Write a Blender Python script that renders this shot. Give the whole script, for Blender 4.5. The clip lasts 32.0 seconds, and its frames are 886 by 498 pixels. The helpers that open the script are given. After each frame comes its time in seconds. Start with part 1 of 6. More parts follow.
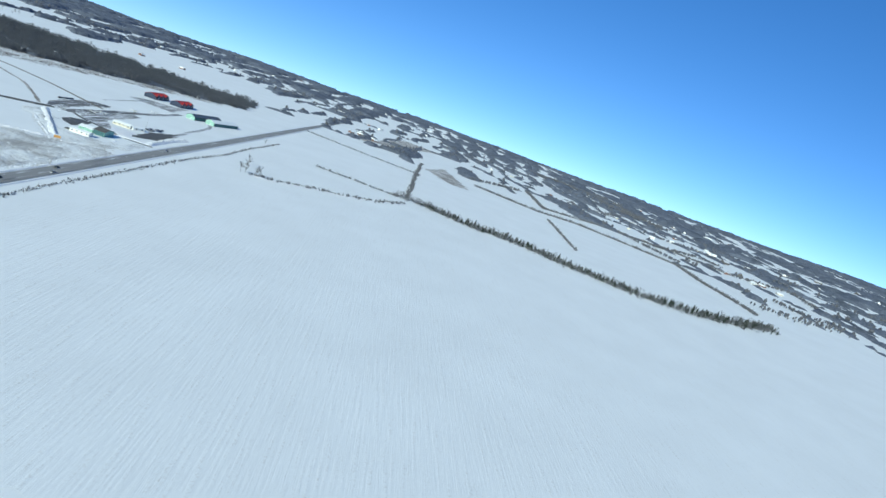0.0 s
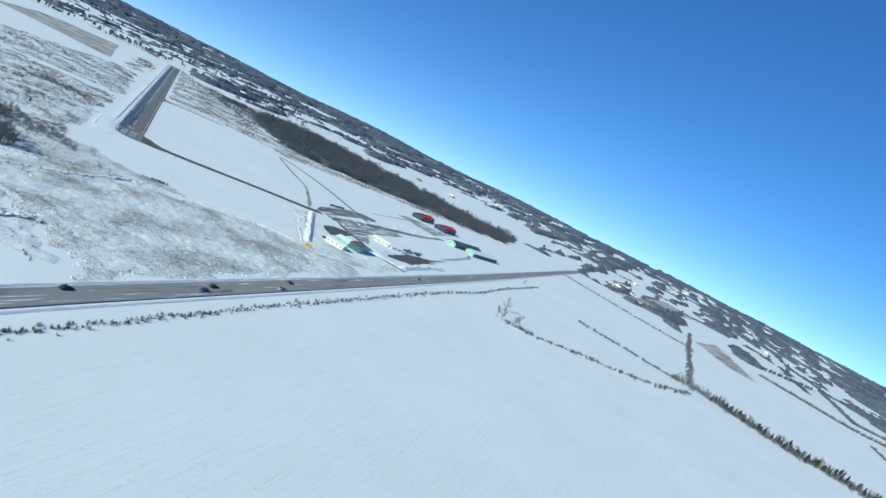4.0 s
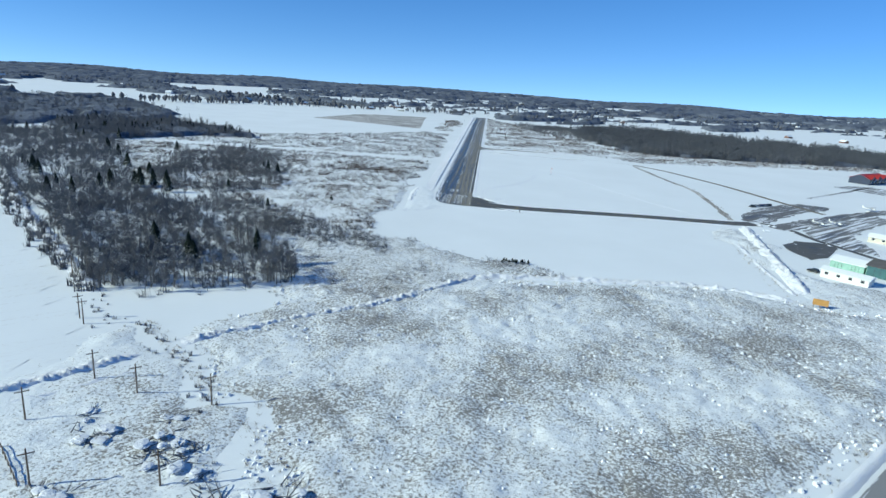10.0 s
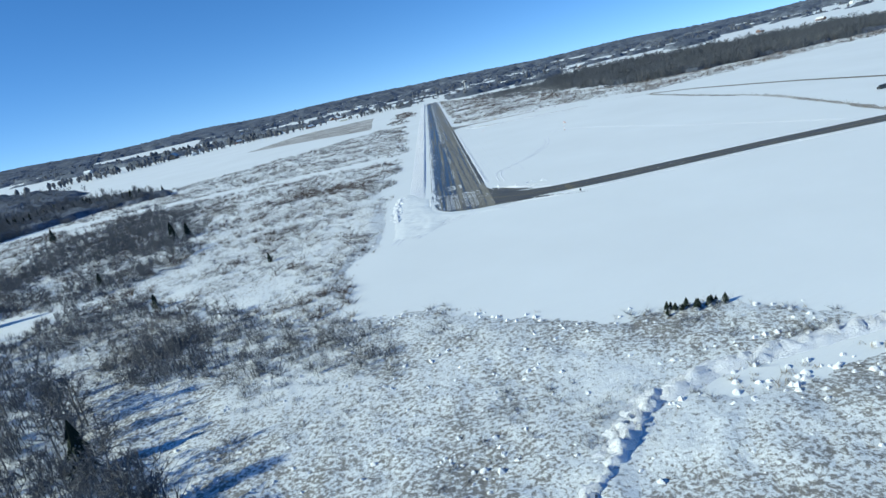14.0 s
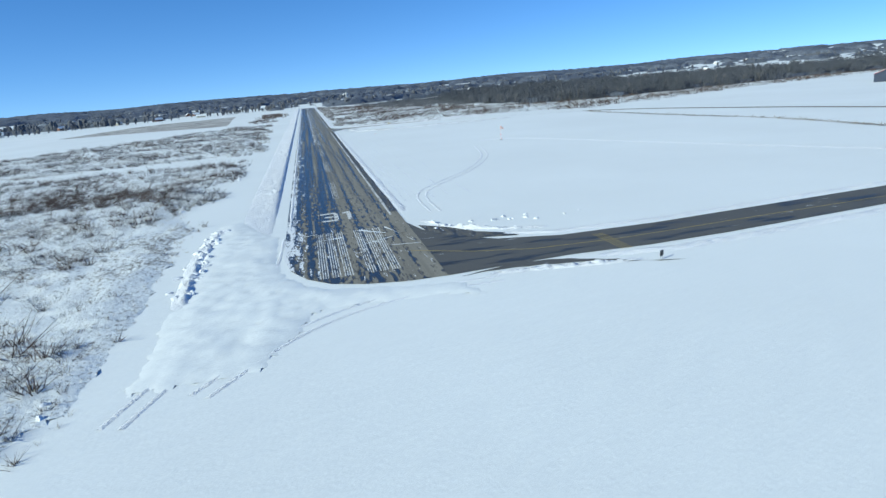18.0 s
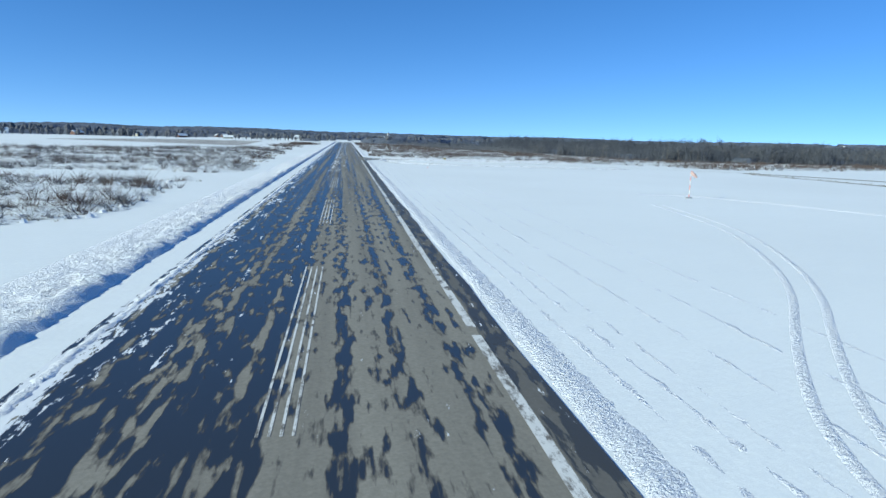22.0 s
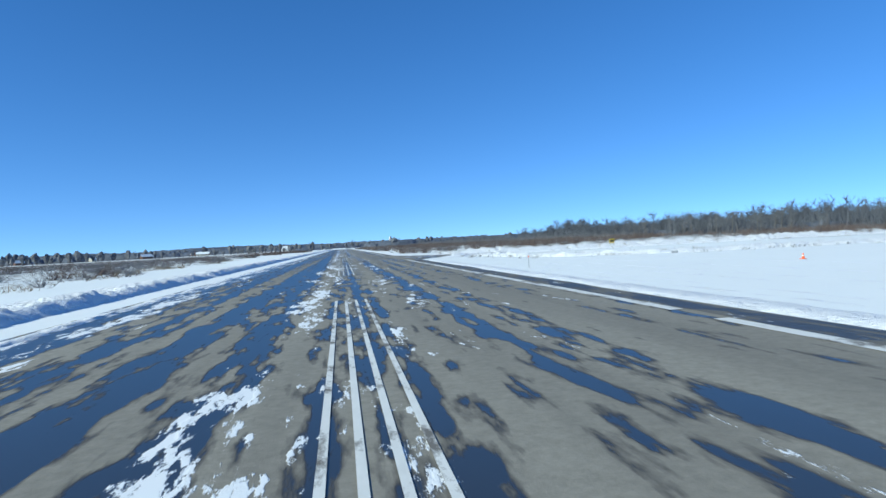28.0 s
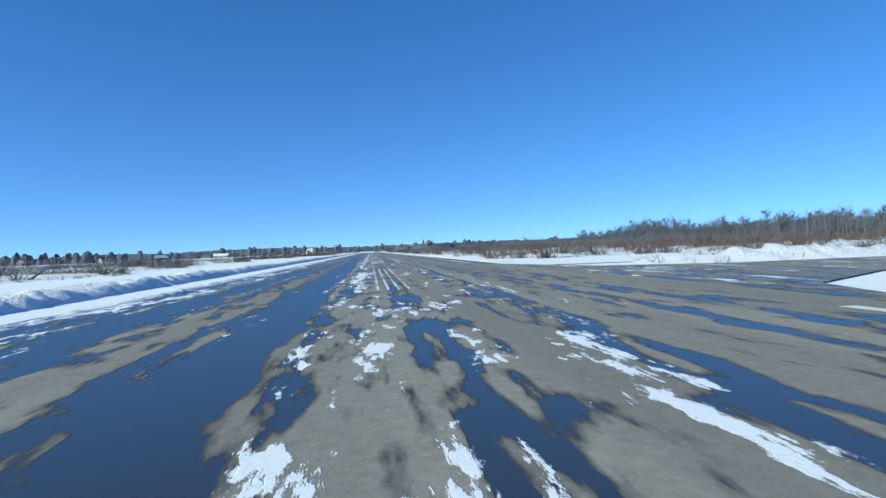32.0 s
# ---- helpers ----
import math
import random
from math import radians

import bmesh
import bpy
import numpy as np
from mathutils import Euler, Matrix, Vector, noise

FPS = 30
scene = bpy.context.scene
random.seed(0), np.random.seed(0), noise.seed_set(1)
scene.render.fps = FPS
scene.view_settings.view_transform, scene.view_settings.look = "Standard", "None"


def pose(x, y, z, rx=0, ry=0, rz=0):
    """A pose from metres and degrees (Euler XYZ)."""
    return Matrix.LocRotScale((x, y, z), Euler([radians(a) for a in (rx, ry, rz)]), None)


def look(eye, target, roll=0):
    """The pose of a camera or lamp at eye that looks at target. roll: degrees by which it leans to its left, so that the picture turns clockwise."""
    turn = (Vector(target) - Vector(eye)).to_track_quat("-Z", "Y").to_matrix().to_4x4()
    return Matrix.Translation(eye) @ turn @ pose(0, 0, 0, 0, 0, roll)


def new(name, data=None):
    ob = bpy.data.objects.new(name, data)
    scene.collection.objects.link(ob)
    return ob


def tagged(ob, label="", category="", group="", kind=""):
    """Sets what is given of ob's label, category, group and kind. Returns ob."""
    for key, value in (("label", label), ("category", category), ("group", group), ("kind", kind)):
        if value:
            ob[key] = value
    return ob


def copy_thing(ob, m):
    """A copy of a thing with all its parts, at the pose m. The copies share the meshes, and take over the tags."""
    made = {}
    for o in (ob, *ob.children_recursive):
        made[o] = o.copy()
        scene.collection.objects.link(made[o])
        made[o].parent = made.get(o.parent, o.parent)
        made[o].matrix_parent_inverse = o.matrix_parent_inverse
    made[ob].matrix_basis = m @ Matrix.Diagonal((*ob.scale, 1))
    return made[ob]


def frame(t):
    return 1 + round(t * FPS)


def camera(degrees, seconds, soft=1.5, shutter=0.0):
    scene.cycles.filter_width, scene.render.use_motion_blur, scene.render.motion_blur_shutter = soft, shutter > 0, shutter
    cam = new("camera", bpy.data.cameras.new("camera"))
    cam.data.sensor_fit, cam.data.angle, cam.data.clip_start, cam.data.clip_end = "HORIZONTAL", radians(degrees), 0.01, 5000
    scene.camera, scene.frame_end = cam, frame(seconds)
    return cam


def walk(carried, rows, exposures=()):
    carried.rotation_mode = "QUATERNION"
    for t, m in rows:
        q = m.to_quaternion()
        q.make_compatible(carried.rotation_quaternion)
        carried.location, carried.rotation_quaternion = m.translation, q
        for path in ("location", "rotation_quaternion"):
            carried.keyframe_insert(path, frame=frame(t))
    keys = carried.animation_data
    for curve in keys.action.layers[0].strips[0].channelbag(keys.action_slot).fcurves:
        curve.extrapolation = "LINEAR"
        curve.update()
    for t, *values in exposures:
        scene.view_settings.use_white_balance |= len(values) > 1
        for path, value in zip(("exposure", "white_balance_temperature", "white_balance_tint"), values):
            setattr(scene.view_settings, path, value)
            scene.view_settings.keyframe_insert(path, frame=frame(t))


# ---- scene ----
cam = camera(71.96, 32.0)

# seconds; place; turn to the left of the runway's line, pitch up, roll (degrees)
EXPOSURES = [(0.0, -0.1, 6440, -5), (8.0, -0.04, 6440, -5), (20.0, 0.02, 6440, -5), (27.0, 0.18, 6440, -5), (32.0, 0.22, 6440, -5)]
PATH = [
    (0, -41.31, -662.86, 113.70, -51.94, -11.49, 19.98),
    (0.5, -30.55, -647.11, 111.90, -49.01, -10.86, 20.56),
    (1, -20.06, -631.50, 109.39, -46.03, -10.28, 21.23),
    (1.5, -10.22, -615.65, 106.65, -43.13, -9.97, 21.41),
    (2, -1.38, -599.54, 103.77, -40.15, -9.69, 21.78),
    (2.5, 6.27, -582.80, 101.23, -36.90, -9.08, 22.99),
    (4.5, 22.64, -510.31, 90.30, -23.14, -8.01, 27.44),
    (5, 25.83, -491.92, 85.79, -18.93, -8.30, 26.81),
    (5.5, 27.50, -474.46, 82.70, -14.72, -9.42, 23.14),
    (6, 28.30, -457.51, 79.93, -10.65, -11.41, 18.80),
    (6.5, 27.96, -441.18, 78.38, -6.76, -13.41, 15.63),
    (7, 27.32, -425.80, 76.21, -3.41, -14.86, 12.99),
    (7.5, 26.61, -410.86, 73.37, -1.06, -15.04, 12.10),
    (8, 25.26, -395.73, 70.95, -0.07, -14.80, 11.01),
    (8.5, 23.19, -380.65, 68.20, 0.37, -14.44, 9.51),
    (9, 21.17, -365.78, 65.39, 1.06, -14.26, 7.61),
    (9.5, 18.68, -350.72, 63.44, 2.12, -14.71, 5.60),
    (10, 16.10, -336.39, 60.51, 3.36, -15.00, 3.84),
    (10.5, 13.41, -321.88, 58.02, 4.36, -15.08, 1.91),
    (11, 10.84, -305.14, 55.48, 4.96, -14.96, -0.48),
    (11.5, 7.42, -288.76, 52.67, 4.93, -14.73, -2.17),
    (12, 4.62, -272.70, 50.48, 4.65, -14.56, -4.48),
    (12.5, 2.10, -256.38, 48.06, 4.35, -14.31, -7.00),
    (13, 0.15, -240.86, 46.09, 3.99, -14.45, -9.78),
    (13.5, -2.39, -225.67, 43.82, 2.91, -14.79, -11.31),
    (14, -4.15, -210.52, 41.87, 1.57, -15.41, -12.09),
    (14.5, -5.19, -195.29, 39.52, -0.17, -16.17, -12.48),
    (15, -6.74, -179.35, 36.90, -2.27, -16.50, -13.41),
    (15.5, -6.96, -164.12, 34.96, -4.67, -16.78, -12.63),
    (17.5, -5.27, -106.26, 25.43, -11.18, -15.72, -6.58),
    (18, -4.20, -90.98, 23.28, -11.26, -15.29, -5.07),
    (18.5, -2.94, -76.48, 21.65, -11.13, -15.06, -2.80),
    (19, -1.78, -61.92, 19.47, -10.60, -14.15, -1.49),
    (19.5, -0.50, -46.65, 17.18, -9.59, -13.28, 0.40),
    (20, 0.63, -31.20, 14.96, -8.66, -12.42, 2.94),
    (20.5, 1.73, -15.77, 13.95, -8.25, -11.80, 4.70),
    (21, 2.39, -0.77, 12.82, -8.36, -11.28, 5.81),
    (21.5, 2.48, 13.17, 11.57, -8.78, -10.78, 2.87),
    (22, 2.16, 26.67, 9.92, -9.23, -10.26, 1.70),
    (22.5, 1.66, 40.10, 7.50, -9.38, -9.52, 1.15),
    (23, 1.14, 53.60, 6.46, -9.19, -8.29, -1.25),
    (23.5, 0.70, 67.17, 5.36, -8.81, -6.91, -2.33),
    (24, 0.51, 82.24, 4.48, -8.65, -6.35, -1.80),
    (24.5, 0.07, 97.83, 3.86, -8.43, -5.28, -3.87),
    (25, -0.17, 113.01, 3.48, -8.26, -4.07, -2.83),
    (25.5, -0.39, 127.74, 3.35, -8.21, -3.06, -3.07),
    (27.5, -0.05, 182.86, 2.62, -9.05, -0.88, -1.55),
    (28, -0.44, 197.15, 2.27, -9.45, -0.60, -2.83),
    (28.5, -1.70, 210.05, 2.08, -9.69, -0.04, -3.46),
    (29, -1.50, 221.47, 1.92, -9.60, 0.53, -2.50),
    (29.5, -1.55, 231.82, 1.77, -11.08, 1.31, -2.80),
    (30, -1.30, 241.56, 1.70, -10.32, 2.03, -1.10),
    (31, -1.10, 258.07, 1.75, -10.60, 1.23, -2.20),
    (31.5, -1.20, 265.33, 1.68, -8.12, 0.60, -2.32),
    (32, -1.01, 272.40, 1.57, -6.83, -0.05, -2.18),
]


def aim(x, y, z, yaw, pitch, roll):
    a, b = radians(yaw), radians(pitch)
    way = Vector((-math.sin(a) * math.cos(b), math.cos(a) * math.cos(b), math.sin(b)))
    return look((x, y, z), Vector((x, y, z)) + way * 10, roll)


walk(cam, [(t, aim(*row)) for t, *row in PATH], exposures=EXPOSURES)

# ---- sky and sun ----
SUN_AZ, SUN_EL = radians(250), radians(27)
world = bpy.data.worlds.new("world")
scene.world = world
world.use_nodes = True
wn = world.node_tree
sky = wn.nodes.new("ShaderNodeTexSky")
sky.sky_type = "NISHITA"
sky.sun_disc = False
sky.sun_elevation, sky.sun_rotation = SUN_EL, SUN_AZ
sky.altitude, sky.air_density, sky.dust_density, sky.ozone_density = 400, 0.38, 0.0, 2.0
# the clear winter sky keeps its blue down to the skyline
way_up = wn.nodes.new("ShaderNodeTexCoord")
lift = wn.nodes.new("ShaderNodeMapping")
lift.inputs["Scale"].default_value = (1, 1, 0.75)
lift.inputs["Location"].default_value = (0, 0, 0.046)
unit = wn.nodes.new("ShaderNodeVectorMath")
unit.operation = "NORMALIZE"
wn.links.new(way_up.outputs["Generated"], lift.inputs["Vector"])
wn.links.new(lift.outputs[0], unit.inputs[0])
wn.links.new(unit.outputs[0], sky.inputs["Vector"])
tone = wn.nodes.new("ShaderNodeHueSaturation")
tone.inputs["Saturation"].default_value = 1.38
tone.inputs["Hue"].default_value = 0.511
soften = wn.nodes.new("ShaderNodeGamma")
soften.inputs["Gamma"].default_value = 0.8
wn.links.new(sky.outputs[0], soften.inputs["Color"])
wn.links.new(soften.outputs[0], tone.inputs["Color"])
wn.links.new(tone.outputs[0], wn.nodes["Background"].inputs[0])
wn.nodes["Background"].inputs[1].default_value = 0.255
sun = new("sun", bpy.data.lights.new("sun", "SUN"))
sun.data.energy, sun.data.angle, sun.data.color = 4.7, radians(0.5), (1.0, 0.985, 0.88)
from_sun = Vector((math.sin(SUN_AZ) * math.cos(SUN_EL), math.cos(SUN_AZ) * math.cos(SUN_EL), math.sin(SUN_EL)))
sun.matrix_world = look(from_sun * 50 + Vector((0, 0, 200)), Vector((0, 0, 200)))

# ---- materials ----
def material(name, color, rough=0.8, metal=0.0, spec=0.5):
    m = bpy.data.materials.new(name)
    m.use_nodes = True
    b = m.node_tree.nodes["Principled BSDF"]
    b.inputs["Base Color"].default_value = (*color, 1)
    b.inputs["Roughness"].default_value = rough
    b.inputs["Metallic"].default_value = metal
    b.inputs["Specular IOR Level"].default_value = spec
    return m


class Nodes:
    """Short hand for a material's node tree."""

    def __init__(self, m):
        self.t = m.node_tree
        self.b = self.t.nodes["Principled BSDF"]

    def add(self, kind, **inputs):
        n = self.t.nodes.new("ShaderNode" + kind)
        for k, v in inputs.items():
            self.set(n, k.replace("_", " "), v)
        return n

    def set(self, n, key, v):
        if isinstance(v, bpy.types.NodeSocket):
            self.t.links.new(v, n.inputs[key])
        else:
            n.inputs[key].default_value = v

    def place(self, scale=(1, 1, 1), turn=0.0, own=False):
        """Position in the world (or in the thing), scaled."""
        if own:
            src = self.add("TexCoord").outputs["Object"]
        else:
            src = self.add("NewGeometry").outputs["Position"]
        mp = self.add("Mapping", Vector=src)
        if turn:
            mp.vector_type = "TEXTURE"
            scale = tuple(1 / s for s in scale)
        mp.inputs["Scale"].default_value = scale
        mp.inputs["Rotation"].default_value = (0, 0, turn)
        return mp.outputs[0]

    def noise(self, vec, scale, detail=4.0, rough=0.55, distort=0.0):
        n = self.add("TexNoise", Vector=vec, Scale=scale, Detail=detail, Roughness=rough, Distortion=distort)
        return n.outputs["Fac"]

    def ramp(self, fac, *stops):
        r = self.add("ValToRGB", Fac=fac)
        e = r.color_ramp.elements
        while len(e) < len(stops):
            e.new(0.5)
        for el, (p, c) in zip(e, stops):
            el.position = p
            el.color = (*c, 1) if isinstance(c, tuple) else (c, c, c, 1)
        return r.outputs[0]

    def mix(self, fac, a, b):
        n = self.t.nodes.new("ShaderNodeMix")
        n.data_type = "RGBA"
        self.set(n, 0, fac)
        for i, v in ((6, a), (7, b)):
            self.set(n, i, (*v, 1) if isinstance(v, tuple) else v)
        return n.outputs[2]

    def math(self, op, a, b=0.0):
        n = self.t.nodes.new("ShaderNodeMath")
        n.operation = op
        self.set(n, 0, a)
        self.set(n, 1, b)
        return n.outputs[0]

    def bump(self, height, strength=0.5, distance=0.1):
        self.set(self.b, "Normal", self.add("Bump", Height=height, Strength=strength, Distance=distance).outputs[0])

    def out(self, **kw):
        for k, v in kw.items():
            self.set(self.b, {"color": "Base Color", "rough": "Roughness", "spec": "Specular IOR Level"}[k], v)


def worn(name, color, rough=0.7, metal=0.0, scale=0.6, depth=0.25, bump=0.02, own=True):
    """A plain surface with stains at two scales and fine relief."""
    m = material(name, color, rough, metal)
    n = Nodes(m)
    p = n.place(own=own)
    big, fine = n.noise(p, scale, 3), n.noise(p, scale * 14, 5)
    dark = tuple(c * (1 - depth) for c in color)
    light = tuple(min(1, c * (1 + depth * 0.5)) for c in color)
    mixed = n.mix(n.ramp(n.math("ADD", n.math("MULTIPLY", big, 0.65), n.math("MULTIPLY", fine, 0.35)), (0.35, 0.0), (0.65, 1.0)), dark, light)
    n.out(color=mixed)
    n.bump(fine, 0.4, bump)
    return m


def snow_material(name, rough_scale=1.0, dirt=0.0, lumps=0.1, tone=(0.87, 0.9, 0.91), rows=0.0):
    m = material(name, tone, 0.75, 0, 0.3)
    n = Nodes(m)
    p = n.place()
    wide, drift, grain = n.noise(p, 0.02, 4), n.noise(n.place((0.12, 0.5, 0.3), 0.5), 1.0, 5), n.noise(p, 2.2 * rough_scale, 6, 0.65)
    c = n.mix(n.ramp(wide, (0.3, 0.0), (0.7, 1.0)), tuple(v * 0.94 for v in tone), tone)
    if dirt:
        weeds = n.noise(p, 1.7, 6, 0.75)
        area = n.noise(p, 0.035, 4, 0.6)
        spots = n.ramp(n.math("ADD", weeds, n.math("SUBTRACT", n.math("MULTIPLY", area, 0.5), 0.125)), (0.72 - dirt * 0.2, 0.0), (0.8 - dirt * 0.18, 1.0))
        c = n.mix(n.math("MULTIPLY", spots, 0.85), c, (0.15, 0.13, 0.11))
    h = n.math("ADD", n.math("MULTIPLY", drift, 0.55), n.math("MULTIPLY", grain, lumps))
    if rows:
        furrow = n.noise(n.place((0.035, 0.75, 1), radians(46)), 1.0, 3, 0.6)
        speck = n.math("MULTIPLY", n.ramp(furrow, (0.5, 0.0), (0.7, 1.0)), n.ramp(n.noise(p, 0.9, 5, 0.7), (0.5, 0.0), (0.62, 1.0)))
        c = n.mix(n.math("MULTIPLY", speck, rows), c, (0.5, 0.47, 0.43))
        h = n.math("ADD", h, n.math("MULTIPLY", furrow, 1.6 * rows))
    n.out(color=c)
    n.bump(h, 0.55, 0.35)
    return m


SNOW = snow_material("snow_field")
FIELD = snow_material("farm_field_snow", 1.0, 0, 0.2, (0.87, 0.9, 0.91), 0.45)
SNOW_ROUGH = snow_material("snow_with_weeds", 0.6, 0.34, 1.0)
SNOW_WEEDY = snow_material("snow_with_dead_grass", 0.6, 0.56, 1.0)
SNOW_BANK = snow_material("snow_bank", 1.6, 0, 1.4, (0.84, 0.86, 0.9))
STUBBLE = snow_material("stubble_field", 0.5, 0.75, 0.5, (0.72, 0.7, 0.67))


def asphalt_wet(name="runway_asphalt", extra=0.0):
    """Dry grey-brown asphalt with sheets of dark ice and scraps of snow drawn out along the runway."""
    m = material(name, (0.13, 0.12, 0.11), 0.9, 0, 0.35)
    n = Nodes(m)
    p = n.place()
    patch = n.noise(n.place((1.9, 0.42, 1)), 1.0, 5, 0.52, 0.0)
    lanes = n.noise(n.place((0.75, 0.006, 1)), 1.0, 4)
    fine = n.noise(p, 6.0, 6, 0.7)
    ragged = n.noise(n.place((3.0, 0.8, 1)), 1.0, 6, 0.7)
    xyz = n.add("SeparateXYZ", Vector=n.add("NewGeometry").outputs["Position"])
    across = n.add("MapRange", Value=xyz.outputs[0], From_Min=-11.0, From_Max=11.0, To_Min=0.0, To_Max=1.0).outputs[0]
    late = n.add("MapRange", Value=xyz.outputs[1], From_Min=150.0, From_Max=240.0, To_Min=0.0, To_Max=1.0).outputs[0]
    lean = n.ramp(across, (0.05, 0.17), (0.3, 0.148), (0.5, 0.118), (0.7, 0.1), (1.0, 0.075))
    wet_in = n.math("ADD", n.math("ADD", n.math("MULTIPLY", patch, 0.44), n.math("MULTIPLY", lanes, 0.56)), n.math("SUBTRACT", lean, 0.1))
    wet = n.ramp(wet_in, (0.528, 0.0), (0.545, 1.0))
    dry = n.mix(n.ramp(fine, (0.3, 0.0), (0.7, 1.0)), (0.225, 0.212, 0.18), (0.32, 0.3, 0.258))
    dry = n.mix(n.ramp(n.noise(n.place((0.5, 0.02, 1)), 1.0, 4), (0.4, 0.0), (0.65, 0.5)), dry, (0.14, 0.132, 0.118))
    damp = n.ramp(wet_in, (0.5, 0.0), (0.535, 1.0))
    c = n.mix(damp, dry, (0.085, 0.08, 0.075))
    c = n.mix(wet, c, (0.035, 0.042, 0.055))
    flecks = n.math("ADD", n.math("MULTIPLY", n.noise(n.place((0.9, 0.12, 1)), 1.0, 5, 0.6), 0.55), n.math("MULTIPLY", ragged, 0.45))
    edge = n.ramp(across, (0.02, 0.14), (0.08, 0.13), (0.2, 0.03), (0.35, 0.02), (0.8, 0.0))
    middle = n.math("MULTIPLY", n.ramp(across, (0.36, 0.0), (0.42, 0.125), (0.48, 0.05), (0.6, 0.08), (0.75, 0.0)), late)
    start = n.add("MapRange", Value=xyz.outputs[1], From_Min=30.0, From_Max=8.0, To_Min=0.0, To_Max=0.04).outputs[0]
    snow = n.ramp(n.math("ADD", n.math("ADD", n.math("ADD", flecks, start), extra), n.math("ADD", edge, middle)), (0.635, 0.0), (0.65, 1.0))
    c = n.mix(snow, c, (0.82, 0.84, 0.87))
    r = n.mix(wet, (0.92, 0.92, 0.92), (0.3, 0.3, 0.3))
    r = n.mix(snow, r, (0.8, 0.8, 0.8))
    n.out(color=c, rough=r)
    n.bump(n.math("ADD", n.math("MULTIPLY", fine, n.math("SUBTRACT", 1.0, wet)), n.math("MULTIPLY", snow, 1.5)), 0.4, 0.02)
    return m


def road_material(name, base, stretch, snow_at=0.66, ice_at=0.58, turn=0.0):
    m = material(name, base, 0.85)
    n = Nodes(m)
    p = n.place(stretch, turn)
    patch, fine = n.noise(p, 1.0, 5, 0.6), n.noise(n.place(), 5.0, 5, 0.7)
    c = n.mix(fine, tuple(v * 0.75 for v in base), tuple(v * 1.3 for v in base))
    ice = n.ramp(patch, (ice_at - 0.02, 0.0), (ice_at, 1.0))
    c = n.mix(ice, c, tuple(v * 0.45 for v in base))
    snow = n.ramp(n.noise(n.place(tuple(s * 1.7 for s in stretch), turn), 1.0, 6, 0.7), (snow_at, 0.0), (snow_at + 0.03, 1.0))
    c = n.mix(snow, c, (0.78, 0.8, 0.84))
    r = n.mix(ice, (0.9, 0.9, 0.9), (0.5, 0.5, 0.5))
    n.out(color=c, rough=r)
    n.bump(fine, 0.3, 0.02)
    return m


ASPHALT = asphalt_wet()
ASPHALT_SNOWY = asphalt_wet("turn_off_asphalt", 0.07)
TAXI = road_material("taxiway_asphalt", (0.1, 0.1, 0.1), (0.08, 0.5, 1), 0.65)
HIGHWAY = road_material("highway_asphalt", (0.26, 0.26, 0.26), (0.02, 0.5, 1), 0.6, 0.62, radians(44))
APRON = road_material("apron_asphalt", (0.2, 0.2, 0.2), (0.012, 0.3, 1), 0.5, 0.6, radians(44))
APRON_DARK = road_material("dark_apron_asphalt", (0.15, 0.15, 0.153), (0.02, 0.35, 1), 0.545, 0.58, radians(44))
SLATE_ROOF = worn("dark_slate_metal_roof", (0.09, 0.11, 0.14), 0.5, scale=0.3)
TRACK = worn("gravel_track", (0.2, 0.17, 0.13), 0.9, scale=0.3, own=False)


def worn_paint():
    m = material("white_road_paint", (0.75, 0.75, 0.73), 0.7)
    n = Nodes(m)
    p = n.place((1, 0.4, 1))
    gone = n.ramp(n.math("ADD", n.math("MULTIPLY", n.noise(p, 1.6, 6, 0.75), 0.7), n.math("MULTIPLY", n.noise(p, 0.2, 3), 0.3)), (0.5, 0.0), (0.58, 1.0))
    n.out(color=n.mix(gone, n.mix(n.noise(p, 5.0, 3), (0.62, 0.62, 0.6), (0.8, 0.8, 0.78)), (0.17, 0.155, 0.135)))
    return m


PAINT = worn_paint()
YELLOW = worn("yellow_road_paint", (0.4, 0.31, 0.11), 0.7, scale=0.8, bump=0.004, own=False)


def twig_material(name, dark, light):
    m = material(name, light, 0.9, 0, 0.2)
    n = Nodes(m)
    rnd = n.add("NewGeometry").outputs["Random Per Island"]
    tone = n.math("ADD", n.math("MULTIPLY", rnd, 0.6), n.math("MULTIPLY", n.noise(n.place(), 0.08, 3), 0.4))
    n.out(color=n.mix(tone, dark, light))
    return m


BARK = worn("grey_bark", (0.16, 0.145, 0.13), 0.9, scale=2.0)
TWIG = twig_material("bare_twigs", (0.088, 0.094, 0.108), (0.215, 0.219, 0.235))
# darker copy of TWIG, with the branches' self-shade painted into its colour
TWIG_SHADED = twig_material("shaded_bare_twigs", (0.055, 0.063, 0.077), (0.15, 0.16, 0.183))
TWIG_RED = twig_material("reddish_twigs", (0.06, 0.046, 0.043), (0.155, 0.118, 0.104))
WEED = twig_material("dry_weeds", (0.1, 0.08, 0.058), (0.32, 0.26, 0.18))


